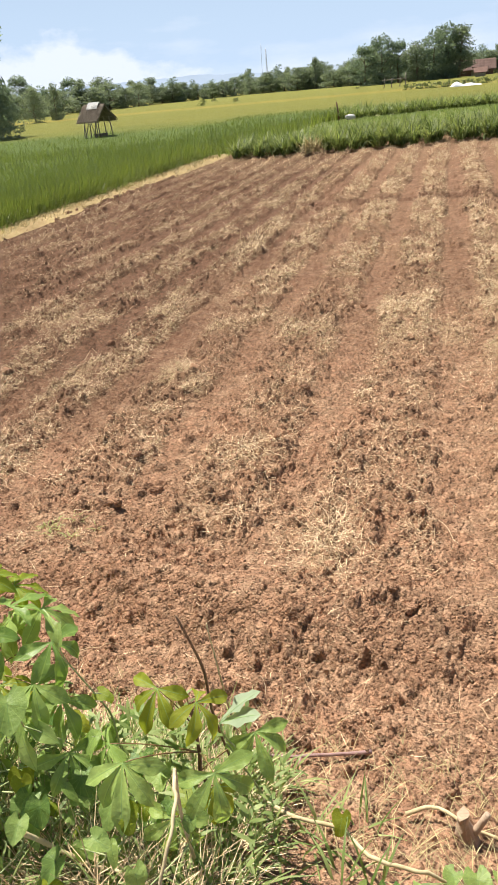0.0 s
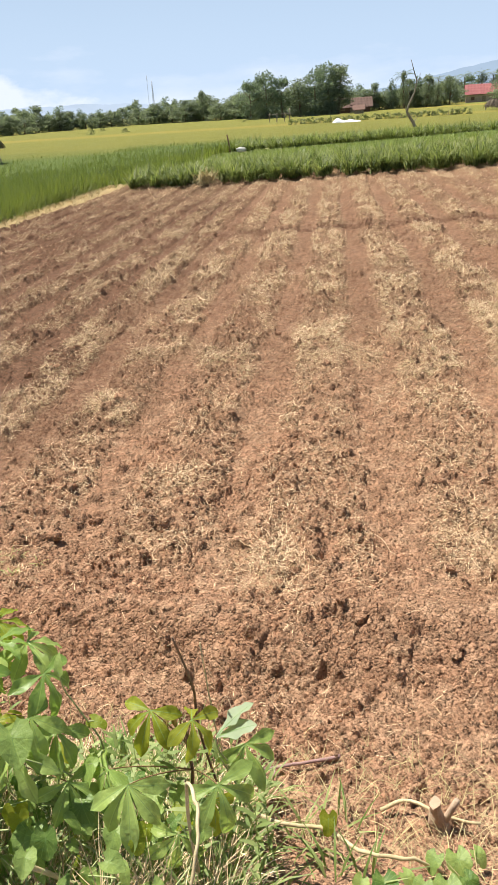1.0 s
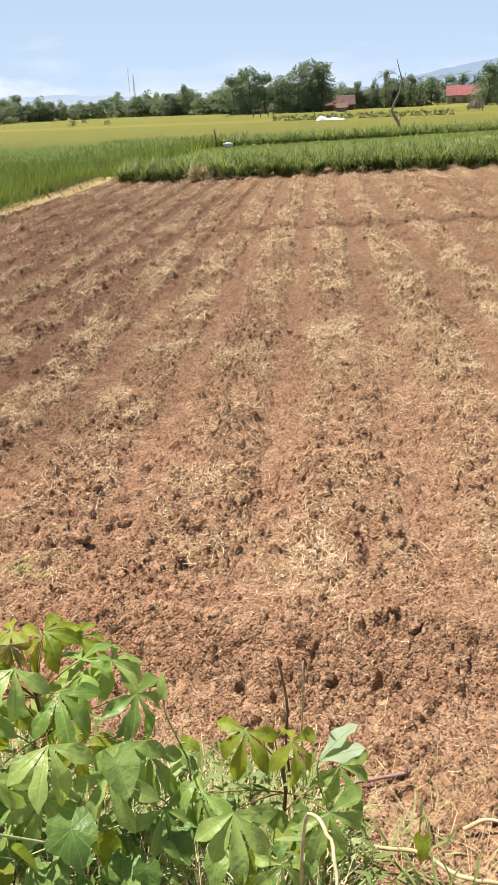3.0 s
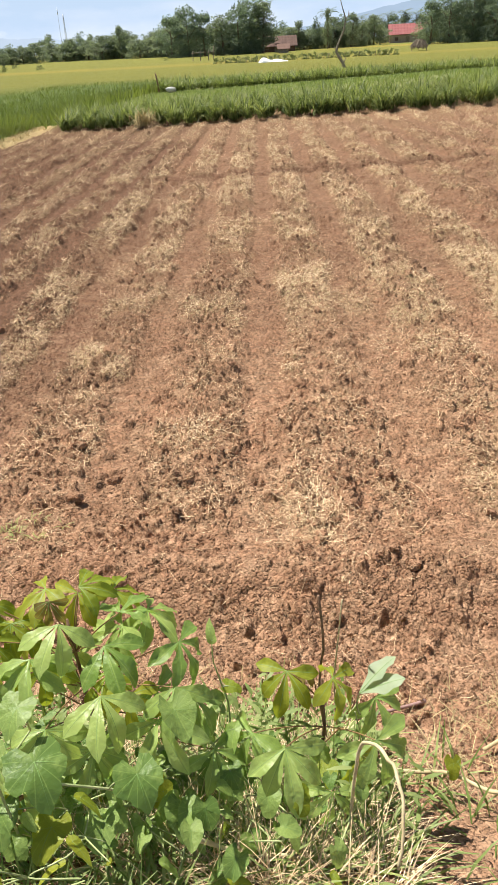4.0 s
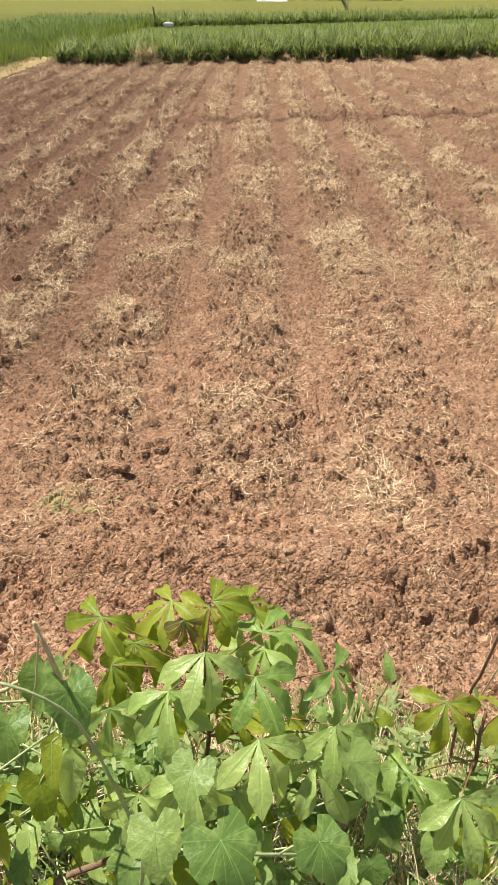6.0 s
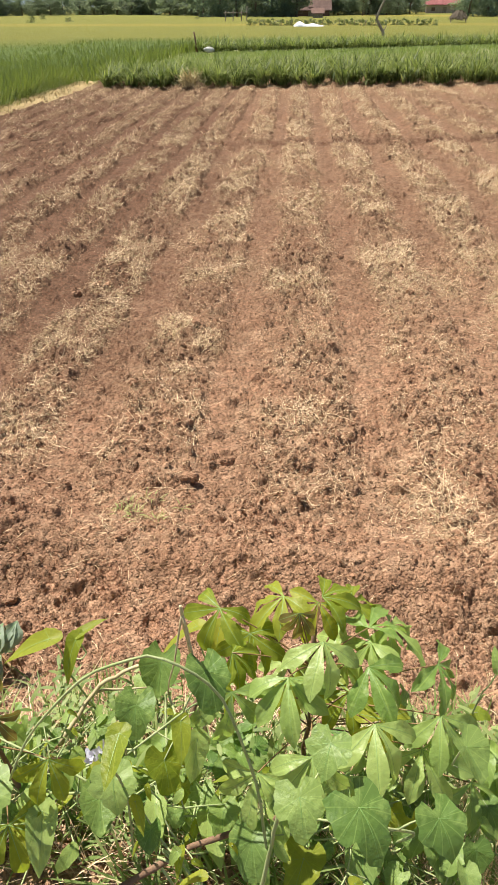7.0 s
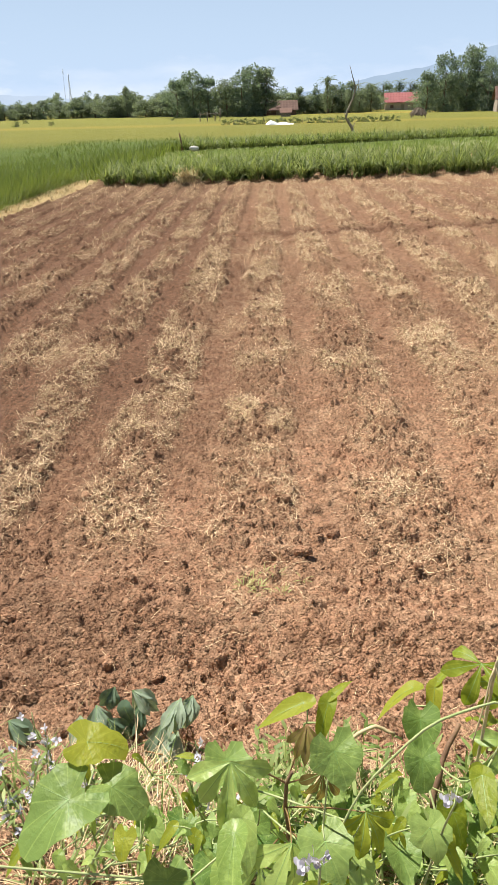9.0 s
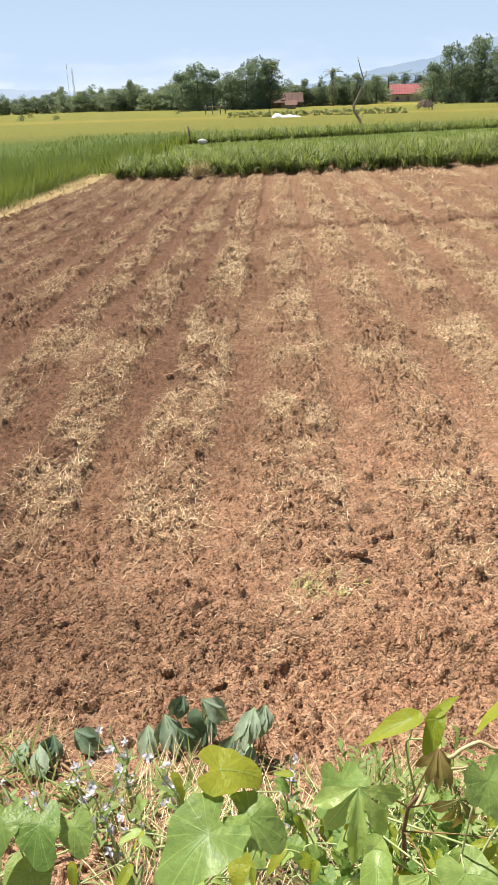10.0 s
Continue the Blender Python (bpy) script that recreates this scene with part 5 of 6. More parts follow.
# ---- plants and odds and ends on the bank ----
def leaflet(length, half, droop, fold=0.22, seg=8, wave=0.0):
    """A lance-shaped leaflet along +y, folded at the midrib and drooping; and its rib."""
    s = np.linspace(0, 1, seg + 1)
    w = half * np.interp(s, [0, .12, .3, .5, .65, .8, .92, 1], [.10, .20, .55, .88, 1.0, .80, .36, 0.02])
    th = -droop * s ** 1.2
    step = length / seg
    y = np.concatenate([[0], np.cumsum(np.cos(th[:-1]) * step)])
    z = np.concatenate([[0], np.cumsum(np.sin(th[:-1]) * step)])
    V = []
    for i in range(seg + 1):
        ww = wave * w[i] * math.sin(i * 1.9)
        V += [(-w[i], y[i], z[i] + fold * w[i] + ww), (-w[i] * 0.5, y[i], z[i] + fold * w[i] * 0.62), (0, y[i], z[i]), (w[i] * 0.5, y[i], z[i] + fold * w[i] * 0.62), (w[i], y[i], z[i] + fold * w[i] - ww)]
    F = [[5 * i + j, 5 * i + j + 1, 5 * i + j + 6, 5 * i + j + 5] for i in range(seg) for j in range(4)]
    r = 0.0008 * (1 - 0.7 * s)
    R = []
    for i in range(seg + 1):
        R += [(-r[i], y[i], z[i] + 0.0008), (r[i], y[i], z[i] + 0.0008)]
    G = [[2 * i, 2 * i + 1, 2 * i + 3, 2 * i + 2] for i in range(seg)]
    return (np.array(V), np.array(F)), (np.array(R), np.array(G))


def two_tone(name, faces, ribs, mat, rib_mat):
    V, F = joined(faces + ribs)
    me = np_mesh(name, V, F, mat, True)
    me.materials.append(rib_mat)
    k = sum(len(f[1]) for f in faces)
    idx = np.zeros(len(F), np.int32)
    idx[k:] = 1
    me.polygons.foreach_set("material_index", idx)
    return me


def palmate(rng, n, length, half, droop, mat, rib, spread=2.35):
    """A hand-shaped leaf of n leaflets round the end of its stalk; +y is outward."""
    faces, ribs = [], []
    for k in range(n):
        a = (k / (n - 1) - 0.5) * spread + rng.uniform(-0.06, 0.06)
        ln = length * (1 - 0.28 * abs(a) / (spread / 2)) * rng.uniform(0.93, 1.05)
        b, r = leaflet(ln, half * (0.8 + 0.2 * ln / length), droop * rng.uniform(0.6, 1.5), rng.uniform(0.08, 0.45), wave=0.3)
        m = pose(0, 0, 0, rng.uniform(-14, 10), rng.uniform(-22, 22), -math.degrees(a))
        faces.append(moved(b, m))
        ribs.append(moved(r, m))
    return two_tone("leaf", faces, ribs, mat, rib)


def broad_leaf(rng, kind, size, mat, rib, slim=0.25):
    """A broad leaf; kind heart, lobed or oval; +y is the tip, the stalk joins at the origin."""
    n, rings = 28, 4
    V = [(0, 0, 0)]
    cup = rng.uniform(-0.35, 0.45)
    o = rng.uniform(0, 50)
    bite, deep = rng.uniform(-2.4, 2.4, 3), rng.uniform(0.0, 0.12, 3)
    for j in range(1, rings + 1):
        f = j / rings
        for i in range(n):
            a = -math.pi + 2 * math.pi * i / n
            if kind == "lobed":
                r = 0.58 + 0.44 * max(0, math.cos(a)) ** 6 + 0.27 * max(0, math.cos(abs(a) - 1.15)) ** 12 + 0.17 * max(0, math.cos(abs(a) - 2.15)) ** 10
                r *= (1 + 0.035 * (-1) ** i)
            elif kind == "oval":
                r = slim / math.sqrt((slim * math.cos(a) / (1.0 if math.cos(a) > 0 else 0.22)) ** 2 + (math.sin(a)) ** 2 + 1e-9) * 1.0
                r = min(r, 1.0) * (1 + 0.02 * (-1) ** i)
            else:
                r = 0.58 + 0.10 * max(0, math.cos(a)) + 0.34 * max(0, math.cos(a)) ** 9 + 0.06 * max(0, math.cos(abs(a) - 2.3)) ** 4
            if abs(a) > 2.75 and kind != "oval":
                r *= 0.45
            r *= 1 - sum(float(d) * math.exp(-((a - float(b)) / 0.11) ** 2) for b, d in zip(bite, deep))
            r *= size * f * (1 + 0.05 * math.sin(3 * a + o) + 0.03 * math.sin(9 * a + 3 * o))
            x, y = r * math.sin(a), r * math.cos(a)
            rr = math.hypot(x, y) / size
            z = size * (cup * rr * rr + 0.13 * rr * math.sin(2 * a + o) + 0.07 * rr ** 3 * math.sin(7 * a + 2 * o) + 0.05 * rr ** 4 * math.sin(13 * a + o) - 0.45 * max(0, y / size) ** 2) + 0.10 * abs(x)
            V.append((x, y, z))
    F = []
    for i in range(0, n, 2):
        F.append([0, 1 + i, 1 + i + 1, 1 + (i + 2) % n])
    for j in range(rings - 1):
        for i in range(n):
            p, q = 1 + j * n, 1 + (j + 1) * n
            F.append([p + i, q + i, q + (i + 1) % n, p + (i + 1) % n])
    V, F = np.array(V), np.array(F)
    # raised veins towards tip and lobes
    R, G = [], []
    for i in (n // 2, n // 2 - 5, n // 2 + 5):
        at = len(R)
        for j in range(rings + 1):
            c = V[0] if j == 0 else V[1 + (j - 1) * n + i]
            t = 0.0007 * (1 - 0.8 * j / rings) * (0.8 if i == n // 2 else 0.4)
            a = -math.pi + 2 * math.pi * i / n
            s = np.array([math.cos(a), -math.sin(a), 0]) * t
            R += [c - s + (0, 0, 0.0012), c + s + (0, 0, 0.0012)]
        G += [[at + 2 * j, at + 2 * j + 1, at + 2 * j + 3, at + 2 * j + 2] for j in range(rings)]
    return two_tone("leaf", [(V, F)], [(np.array(R), np.array(G))], mat, rib)


M_RIB = surface("pale_leaf_rib", (0.24, 0.36, 0.10), (0.29, 0.41, 0.13), 30.0, 200.0, 0.5, 0.0)
M_RIB_DIM = surface("leaf_vein", (0.18, 0.31, 0.08), (0.23, 0.37, 0.11), 30.0, 200.0, 0.5, 0.0)
RNG = np.random.default_rng(61)
CASSAVA = [palmate(RNG, n, 0.138, 0.0205, d, M_CASSAVA, M_RIB, sp) for n, d, sp in ((5, 0.7, 3.2), (5, 0.9, 2.8), (6, 1.0, 3.6), (5, 0.8, 3.0), (4, 0.9, 2.2), (5, 1.1, 3.4), (5, 0.6, 2.6))]
YOUNG = [palmate(RNG, n, 0.120, 0.0190, d, M_YOUNG, M_RIB, sp) for n, d, sp in ((5, 1.1, 3.4), (5, 0.8, 2.8), (4, 0.8, 2.2), (5, 1.3, 3.8))]
BRONZE = [palmate(RNG, 5, 0.09, 0.010, 1.0, M_BRONZE, M_PETIOLE, 1.6), palmate(RNG, 5, 0.095, 0.0125, 1.2, M_BRONZE, M_RIB, 2.6)]
PALE = palmate(RNG, 2, 0.125, 0.021, 0.3, M_PALE, M_RIB_DIM, 0.5)
BROAD = {"l": [broad_leaf(RNG, "lobed", s, M_VINE, M_RIB_DIM) for s in (0.060, 0.054, 0.062, 0.057)],
         "h": [broad_leaf(RNG, "heart", s, M_VINE, M_RIB_DIM) for s in (0.072, 0.064, 0.075, 0.069)],
         "o": [broad_leaf(RNG, "oval", s, M_CASSAVA, M_RIB) for s in (0.095, 0.105, 0.10)],
         "S": [broad_leaf(RNG, "oval", 0.11, M_YOUNG, M_RIB, 0.19), broad_leaf(RNG, "oval", 0.105, M_YOUNG, M_RIB, 0.20)],
         "Y": [broad_leaf(RNG, "heart", 0.072, M_YOUNG, M_RIB), broad_leaf(RNG, "oval", 0.085, M_YOUNG, M_RIB)]}
WILT = [palmate(RNG, 5, 0.14, 0.021, 0.9, M_WILT, M_RIB_DIM, 1.0), palmate(RNG, 4, 0.13, 0.024, 1.3, M_WILT, M_RIB_DIM, 0.8), broad_leaf(RNG, "oval", 0.13, M_WILT, M_RIB_DIM)]


def leaf_on(root, mesh, tip_at, heading, drop, size=1.0, stalk_from=None, roll=0.0, stalk_mat=None, label=""):
    """A leaf whose stalk joins it at tip_at (world), turned to heading (degrees, clockwise from +y) and dropped below level."""
    base = root.matrix_basis.translation
    m = Matrix.Translation(Vector(tip_at) - base) @ pose(0, 0, 0, 0, 0, -heading) @ pose(0, 0, 0, -drop, roll, 0) @ Matrix.Diagonal((size, size, size, 1))
    lf = part("leaf", mesh, root, label, m)
    if stalk_from is not None:
        s = np.array(m.inverted() @ (Vector(stalk_from) - base))
        mid = s * 0.5 + np.array([0, -0.01, 0.10 * np.linalg.norm(s)])
        f = np.linspace(0, 1, 7)[:, None]
        P = (1 - f) ** 2 * s + 2 * f * (1 - f) * mid
        part("petiole", tube_mesh("petiole", P, np.linspace(0.0020, 0.0013, 7) / size, stalk_mat or M_PETIOLE, 6), lf)
    return lf


def cassava(base, top, leaves, label, rng):
    root = thing("cassava_plant", pose(*base), label, "cassava plant")
    o = np.array(base)
    P = wander(np.zeros(3) - (0, 0, 0.03), np.array(top) - o, 8, 0.03, rng)
    part("stem", tube_mesh("stem", P, np.linspace(0.0075, 0.0035, 8), M_TWIG, 8), root)
    pools = {"c": CASSAVA, "y": YOUNG, "b": BRONZE}
    for pos, heading, drop, size, kind in leaves:
        f = min(0.98, max(0.30, (pos[2] - 0.08 - base[2]) / (top[2] - base[2])))
        s = P[int(f * 7)] + o
        pool = pools[kind]
        leaf_on(root, pool[int(rng.integers(0, len(pool)))], pos, heading, drop, size, s, rng.uniform(-12, 12))
    return root


def build_cassavas():
    rng = np.random.default_rng(62)
    g = ground_at
    L = [((-0.769, 1.590, 0.788), 165, 24, 1.10, "c"), ((-0.849, 1.710, 0.888), 180, 24, 1.0, "c"), ((-0.919, 1.690, 0.818), 190, 26, 1.0, "c"), ((-0.759, 1.690, 0.828), 145, 22, 1.05, "c"),
         ((-0.669, 1.840, 0.778), 115, 22, 1.0, "c"), ((-1.029, 1.700, 0.778), 185, 30, 1.0, "c"), ((-0.619, 1.630, 0.738), 175, 34, 1.0, "c"), ((-0.979, 1.820, 0.808), 190, 35, 1.0, "y"),
         ((-1.039, 1.860, 0.848), 215, 25, 1.05, "y"), ((-0.899, 1.880, 0.848), 240, 5, 1.0, "y"), ((-0.819, 1.860, 0.858), 80, 5, 1.0, "y"), ((-0.889, 1.570, 0.738), 185, 40, 0.95, "c"),
         ((-0.729, 1.800, 0.818), 30, 10, 0.9, "c"), ((-0.879, 1.800, 0.878), 185, 60, 0.85, "b"), ((-0.749, 1.880, 0.818), 60, 20, 0.95, "y"), ((-0.809, 1.600, 0.618), 170, 45, 0.9, "c"),
         ((-0.989, 1.600, 0.658), 200, 45, 0.95, "c"), ((-0.669, 1.720, 0.638), 130, 45, 0.9, "c")]
    for p, h, d, q, kd in (((-0.60, 1.72, 0.78), 130, 24, 0.95, "c"), ((-0.58, 1.66, 0.66), 150, 34, 0.95, "c"), ((-0.66, 1.60, 0.68), 165, 30, 1.0, "c"), ((-0.55, 1.58, 0.58), 140, 40, 0.9, "c"), ((-0.72, 1.66, 0.70), 185, 35, 0.95, "y")):
        L.append((p, h, d, q, kd))
    for k in range(9):
        L.append(((-0.88 + 0.16 * math.sin(2.4 * k), 1.80 + 0.07 * math.cos(2.4 * k), 0.66 + 0.022 * k), 180 + 75 * math.sin(2.4 * k), 14 + 3 * k, 0.9, "cyy"[k % 3]))
    L = [((p[0] - 0.03, p[1], p[2] - 0.02), h, d, q, kd) for p, h, d, q, kd in L]
    cassava((-0.85, 1.86, g(-0.85, 1.86)), (-0.879, 1.800, 0.798), L, "leafy green cassava plant on the bank, leaves drooping in the sun", rng)
    L = [((-0.429, 1.520, 0.608), 178, 28, 1.05, "c"), ((-0.229, 1.510, 0.598), 165, 28, 1.0, "c"), ((-0.389, 1.700, 0.638), 200, 30, 1.0, "y"), ((-0.289, 1.660, 0.638), 110, 25, 1.0, "y"),
         ((-0.169, 1.700, 0.500), 150, 40, 0.9, "c"), ((-0.329, 1.720, 0.628), 250, 30, 0.9, "b"), ((-0.489, 1.600, 0.568), 240, 35, 0.9, "c"),
         ((-0.249, 1.560, 0.488), 140, 50, 0.9, "y"), ((-0.329, 1.500, 0.458), 190, 40, 0.9, "c")]
    cassava((-0.28, 1.74, g(-0.28, 1.74)), (-0.309, 1.680, 0.618), L, "small cassava shoot with yellow-green young leaves", rng)
    L = [((-1.497, 1.645, 0.818), 180, 62, 0.9, "b"), ((-1.512, 1.720, 0.868), 190, 30, 0.95, "b"), ((-1.672, 1.700, 0.818), 190, 35, 1.0, "c"), ((-1.412, 1.620, 0.718), 170, 45, 0.95, "y"),
         ((-1.572, 1.580, 0.718), 185, 45, 1.05, "c"), ((-1.632, 1.600, 0.638), 200, 40, 1.05, "c"), ((-1.492, 1.560, 0.618), 160, 40, 1.0, "y")]
    cassava((-1.54, 1.78, g(-1.54, 1.78)), (-1.542, 1.720, 0.738), L, "young cassava plant with bronze shoot tips", rng)


def trail(points, n=24, soften=2):
    P = np.array(points, float)
    t = np.linspace(0, len(P) - 1, n)
    C = np.stack([np.interp(t, range(len(P)), P[:, k]) for k in range(3)], 1)
    for _ in range(soften):
        C[1:-1] = 0.25 * C[:-2] + 0.5 * C[1:-1] + 0.25 * C[2:]
    return C


def climber(base, leaves, label, rng, name="vine", category="vine"):
    """A sprawling plant: one stem past all its leaves, each on its stalk."""
    base = np.array((base[0], base[1], ground_at(base[0], base[1])))
    root = thing(name, pose(*base), label, category)
    pts = [base - (0, 0, 0.02)] + [np.array(p) - (0, -0.03, 0.10) for p, *_ in sorted(leaves, key=lambda q: q[0][2])]
    C = trail(pts, 30, 3)
    part("stem", tube_mesh("stem", C - base, np.linspace(0.0032, 0.0018, 30), M_STEM, 6), root)
    for p, kind, heading, drop, size in leaves:
        s = C[int(np.argmin(np.linalg.norm(C - np.array(p), axis=1)))]
        pool = BROAD["Y" if kind != "S" and rng.uniform() < 0.12 else kind]
        leaf_on(root, pool[int(rng.integers(0, len(pool)))], p, heading + rng.uniform(-8, 8), drop, size, s, rng.uniform(-15, 15), M_STEM)
    return root


def build_vines():
    rng = np.random.default_rng(63)
    lab = "sprawling vine with broad green lobed leaves on the bank"
    climber((-0.80, 1.62), [((-0.979, 1.400, 0.878), "l", 185, 14, 0.95), ((-0.889, 1.380, 0.868), "l", 160, 14, 1.25), ((-0.919, 1.460, 0.918), "l", 200, 10, 0.9), ((-0.729, 1.420, 0.738), "l", 165, 20, 1.15)], lab, rng)
    climber((-0.74, 1.70), [((-0.649, 1.520, 0.778), "h", 150, 25, 0.9), ((-0.829, 1.480, 0.518), "h", 190, 20, 0.95), ((-0.659, 1.500, 0.488), "h", 170, 20, 0.9), ((-0.939, 1.500, 0.498), "l", 200, 15, 0.95),
                            ((-1.039, 1.520, 0.548), "h", 180, 20, 0.95), ((-0.549, 1.550, 0.518), "h", 160, 30, 0.7), ((-0.529, 1.620, 0.568), "o", 200, 30, 0.7)], "leafy green creeper with heart-shaped leaves", rng)
    climber((-1.15, 1.85), [((-1.202, 1.860, 0.678), "h", 195, 35, 1.05), ((-1.109, 1.640, 0.898), "h", 150, 25, 0.95), ((-1.162, 1.660, 0.738), "h", 180, 35, 0.9), ((-1.252, 1.500, 0.938), "h", 195, 10, 1.0),
                            ((-1.202, 1.660, 0.618), "h", 160, 40, 0.9)], "creeper with dark heart-shaped leaves", rng)
    climber((-1.20, 1.72), [((-1.332, 1.620, 0.578), "h", 170, 12, 0.95), ((-1.222, 1.600, 0.568), "o", 190, 15, 0.9), ((-0.979, 1.600, 0.538), "o", 170, 20, 1.0), ((-1.089, 1.600, 0.518), "h", 180, 20, 0.85),
                            ((-1.132, 1.660, 0.678), "o", 175, 50, 1.0), ((-1.119, 1.620, 0.478), "o", 170, 12, 1.1), ((-1.252, 1.730, 0.708), "h", 185, 30, 0.9)], "creeper with oval bright green leaves", rng)
    climber((-1.66, 1.90), [((-1.672, 1.800, 0.708), "l", 180, 8, 1.15), ((-1.502, 1.560, 0.978), "l", 165, 35, 1.0), ((-1.292, 1.580, 0.698), "l", 170, 25, 1.05), ((-1.512, 1.560, 0.738), "l", 180, 16, 1.3)], lab, rng)
    climber((-1.75, 1.80), [((-1.682, 1.550, 0.818), "o", 200, 18, 1.1), ((-1.702, 1.560, 0.698), "o", 185, 20, 1.2), ((-1.812, 1.560, 0.698), "h", 170, 20, 1.1), ((-1.432, 1.580, 0.618), "o", 175, 30, 1.2),
                            ((-1.662, 1.620, 0.758), "o", 165, 30, 1.0)], "creeper with oval bright green leaves", rng)
    climber((-2.05, 1.85), [((-1.932, 1.660, 0.968), "Y", 100, 8, 1.0), ((-1.962, 1.570, 0.938), "h", 245, 6, 1.5), ((-1.892, 1.600, 0.918), "h", 120, 14, 1.0)], "creeper with one yellow and one large pale green leaf", rng)
    climber((-2.30, 1.95), [((-2.262, 1.720, 0.818), "h", 180, 16, 0.95), ((-2.202, 1.720, 0.798), "h", 160, 20, 0.85), ((-2.292, 1.700, 0.718), "h", 190, 12, 1.1), ((-2.332, 1.740, 0.828), "h", 200, 16, 1.0),
                            ((-1.722, 1.660, 0.558), "l", 180, 15, 1.0), ((-2.412, 1.720, 0.738), "h", 170, 20, 1.0)], "creeper with pale heart-shaped leaves", rng)
    # upright sprigs with drooping leaflets against the bare soil
    for (x, y, z), base in (((-1.401, 1.965, 0.668), (-1.34, 2.06)), ((-1.059, 2.098, 0.528), (-1.0, 2.12))):
        climber(base, [((x - 0.06, y, z), "S", 272, 14, 1.25), ((x, y - 0.01, z), "S", 222, 42, 1.1), ((x + 0.01, y, z + 0.01), "S", 55, -25, 0.62)], "thin sprig with three yellow-green leaflets", rng, "bean_sprig", "sprig")
    climber((-0.54, 1.76), [((-0.559, 1.624, 0.848), "o", 20, -65, 0.42), ((-0.529, 1.700, 0.618), "h", 100, 10, 0.45)], "thin seedling with one upright leaf", rng, "seedling", "seedling")
    # low filler close to the ground
    for k in range(30):
        x0 = -0.30 - 1.45 * (k / 29)
        y0 = front_line(x0) - rng.uniform(0.45, 0.75)
        lv = []
        for j in range(9):
            x, y = x0 + rng.normal(0, 0.10), y0 + rng.normal(-0.12, 0.10)
            if x > -0.25:
                continue
            lv.append(((x, y, ground_at(x, y) + rng.uniform(0.06, 0.24)), "hhlo"[int(rng.integers(0, 4))], rng.uniform(90, 270), rng.uniform(5, 50), rng.uniform(0.35, 0.75)))
        climber((x0, y0), lv, "low green weed with small rounded leaves", rng, "weed", "weed")
    # slender weeds with narrow leaves among the creepers
    for k in range(14):
        x0 = -0.95 - 1.15 * (k / 13)
        y0 = front_line(x0) - rng.uniform(0.62, 0.95)
        lv = []
        for j in range(8):
            x, y = x0 + rng.normal(0, 0.07), y0 + rng.normal(-0.05, 0.06)
            lv.append(((x, y, ground_at(x, y) + rng.uniform(0.12, 0.34)), "SSoh"[int(rng.integers(0, 4))], rng.uniform(60, 300), rng.uniform(0, 55), rng.uniform(0.30, 0.62)))
        climber((x0, y0), lv, "slender weed with narrow yellowish green leaves", rng, "weed", "weed")


def build_wilted():
    rng = np.random.default_rng(65)
    g = ground_at
    for lab, base, tops in (("uprooted plant with limp grey-green leaves lying on soil", (-1.98, 2.66), [(-1.93, 2.62, .17), (-1.99, 2.64, .18), (-2.06, 2.62, .12), (-1.90, 2.60, .12), (-2.12, 2.62, .08), (-1.96, 2.58, .13), (-2.02, 2.56, .10)]),
                            ("uprooted seedling with limp blue-green leaves on soil", (-1.76, 2.58), [(-1.72, 2.54, .18), (-1.80, 2.53, .15), (-1.76, 2.52, .19), (-1.83, 2.50, .10), (-1.78, 2.48, .07)]),
                            ("flat wilted green leaves lying at the bank's foot", (-2.46, 2.66), [(-2.52, 2.64, .06), (-2.44, 2.62, .08), (-2.38, 2.66, .06), (-2.48, 2.58, .07)])):
        b = (base[0], base[1], g(*base))
        root = thing("wilted_plant", pose(*b), lab, "wilted plant")
        for i, t in enumerate(tops):
            z = g(t[0], t[1]) + t[2]
            leaf_on(root, WILT[i % 3 if i % 2 else 0], (t[0], t[1], z + 0.02), rng.uniform(140, 225), rng.uniform(25, 50) if t[2] > 0.09 else rng.uniform(10, 30), rng.uniform(0.8, 1.05), (base[0] + rng.normal(0, 0.04), base[1] - 0.10, b[2] + 0.03), rng.uniform(-30, 30), M_PETIOLE)
        part("stem", tube_mesh("stem", wander((-0.05, -0.02, 0.03), (0.14, -0.24, 0.02), 6, 0.03, rng), [0.006] * 6, M_PETIOLE, 6), root)
    # red stalks strewn on the bare patch
    for x, y, a, ln in ((-1.62, 2.02, 80, .22), (-1.66, 1.98, 100, .26), (-1.60, 2.06, 60, .18), (-1.78, 2.20, 10, .24), (-1.80, 2.36, 75, .2), (-1.92, 2.44, 95, .3)):
        d = np.array([math.sin(radians(a)), math.cos(radians(a))]) * ln / 2
        P = wander((x - d[0], y - d[1], g(x - d[0], y - d[1]) + 0.03), (x + d[0], y + d[1], g(x + d[0], y + d[1]) + 0.03), 6, 0.015, rng)
        thing("red_stalk", pose(*P[0]), "thin cut reddish plant stalk lying on the soil", "stalk", "cut stalks", data=tube_mesh("red_stalk", P - P[0], [0.0032] * 6, M_PETIOLE, 6))


def flower_head(rng, n, size):
    """A small cluster of pale petals."""
    a = rng.uniform(0, 6.28, n)
    base = rng.normal(0, size * 0.25, (n, 3))
    return np_mesh("flower", *blades(base, a, size * rng.uniform(0.6, 1.1, n), size * 0.55, rng.uniform(0.3, 1.4, n), 0.5, 2, tip=0.5, belly=0.6), M_PETAL, True)


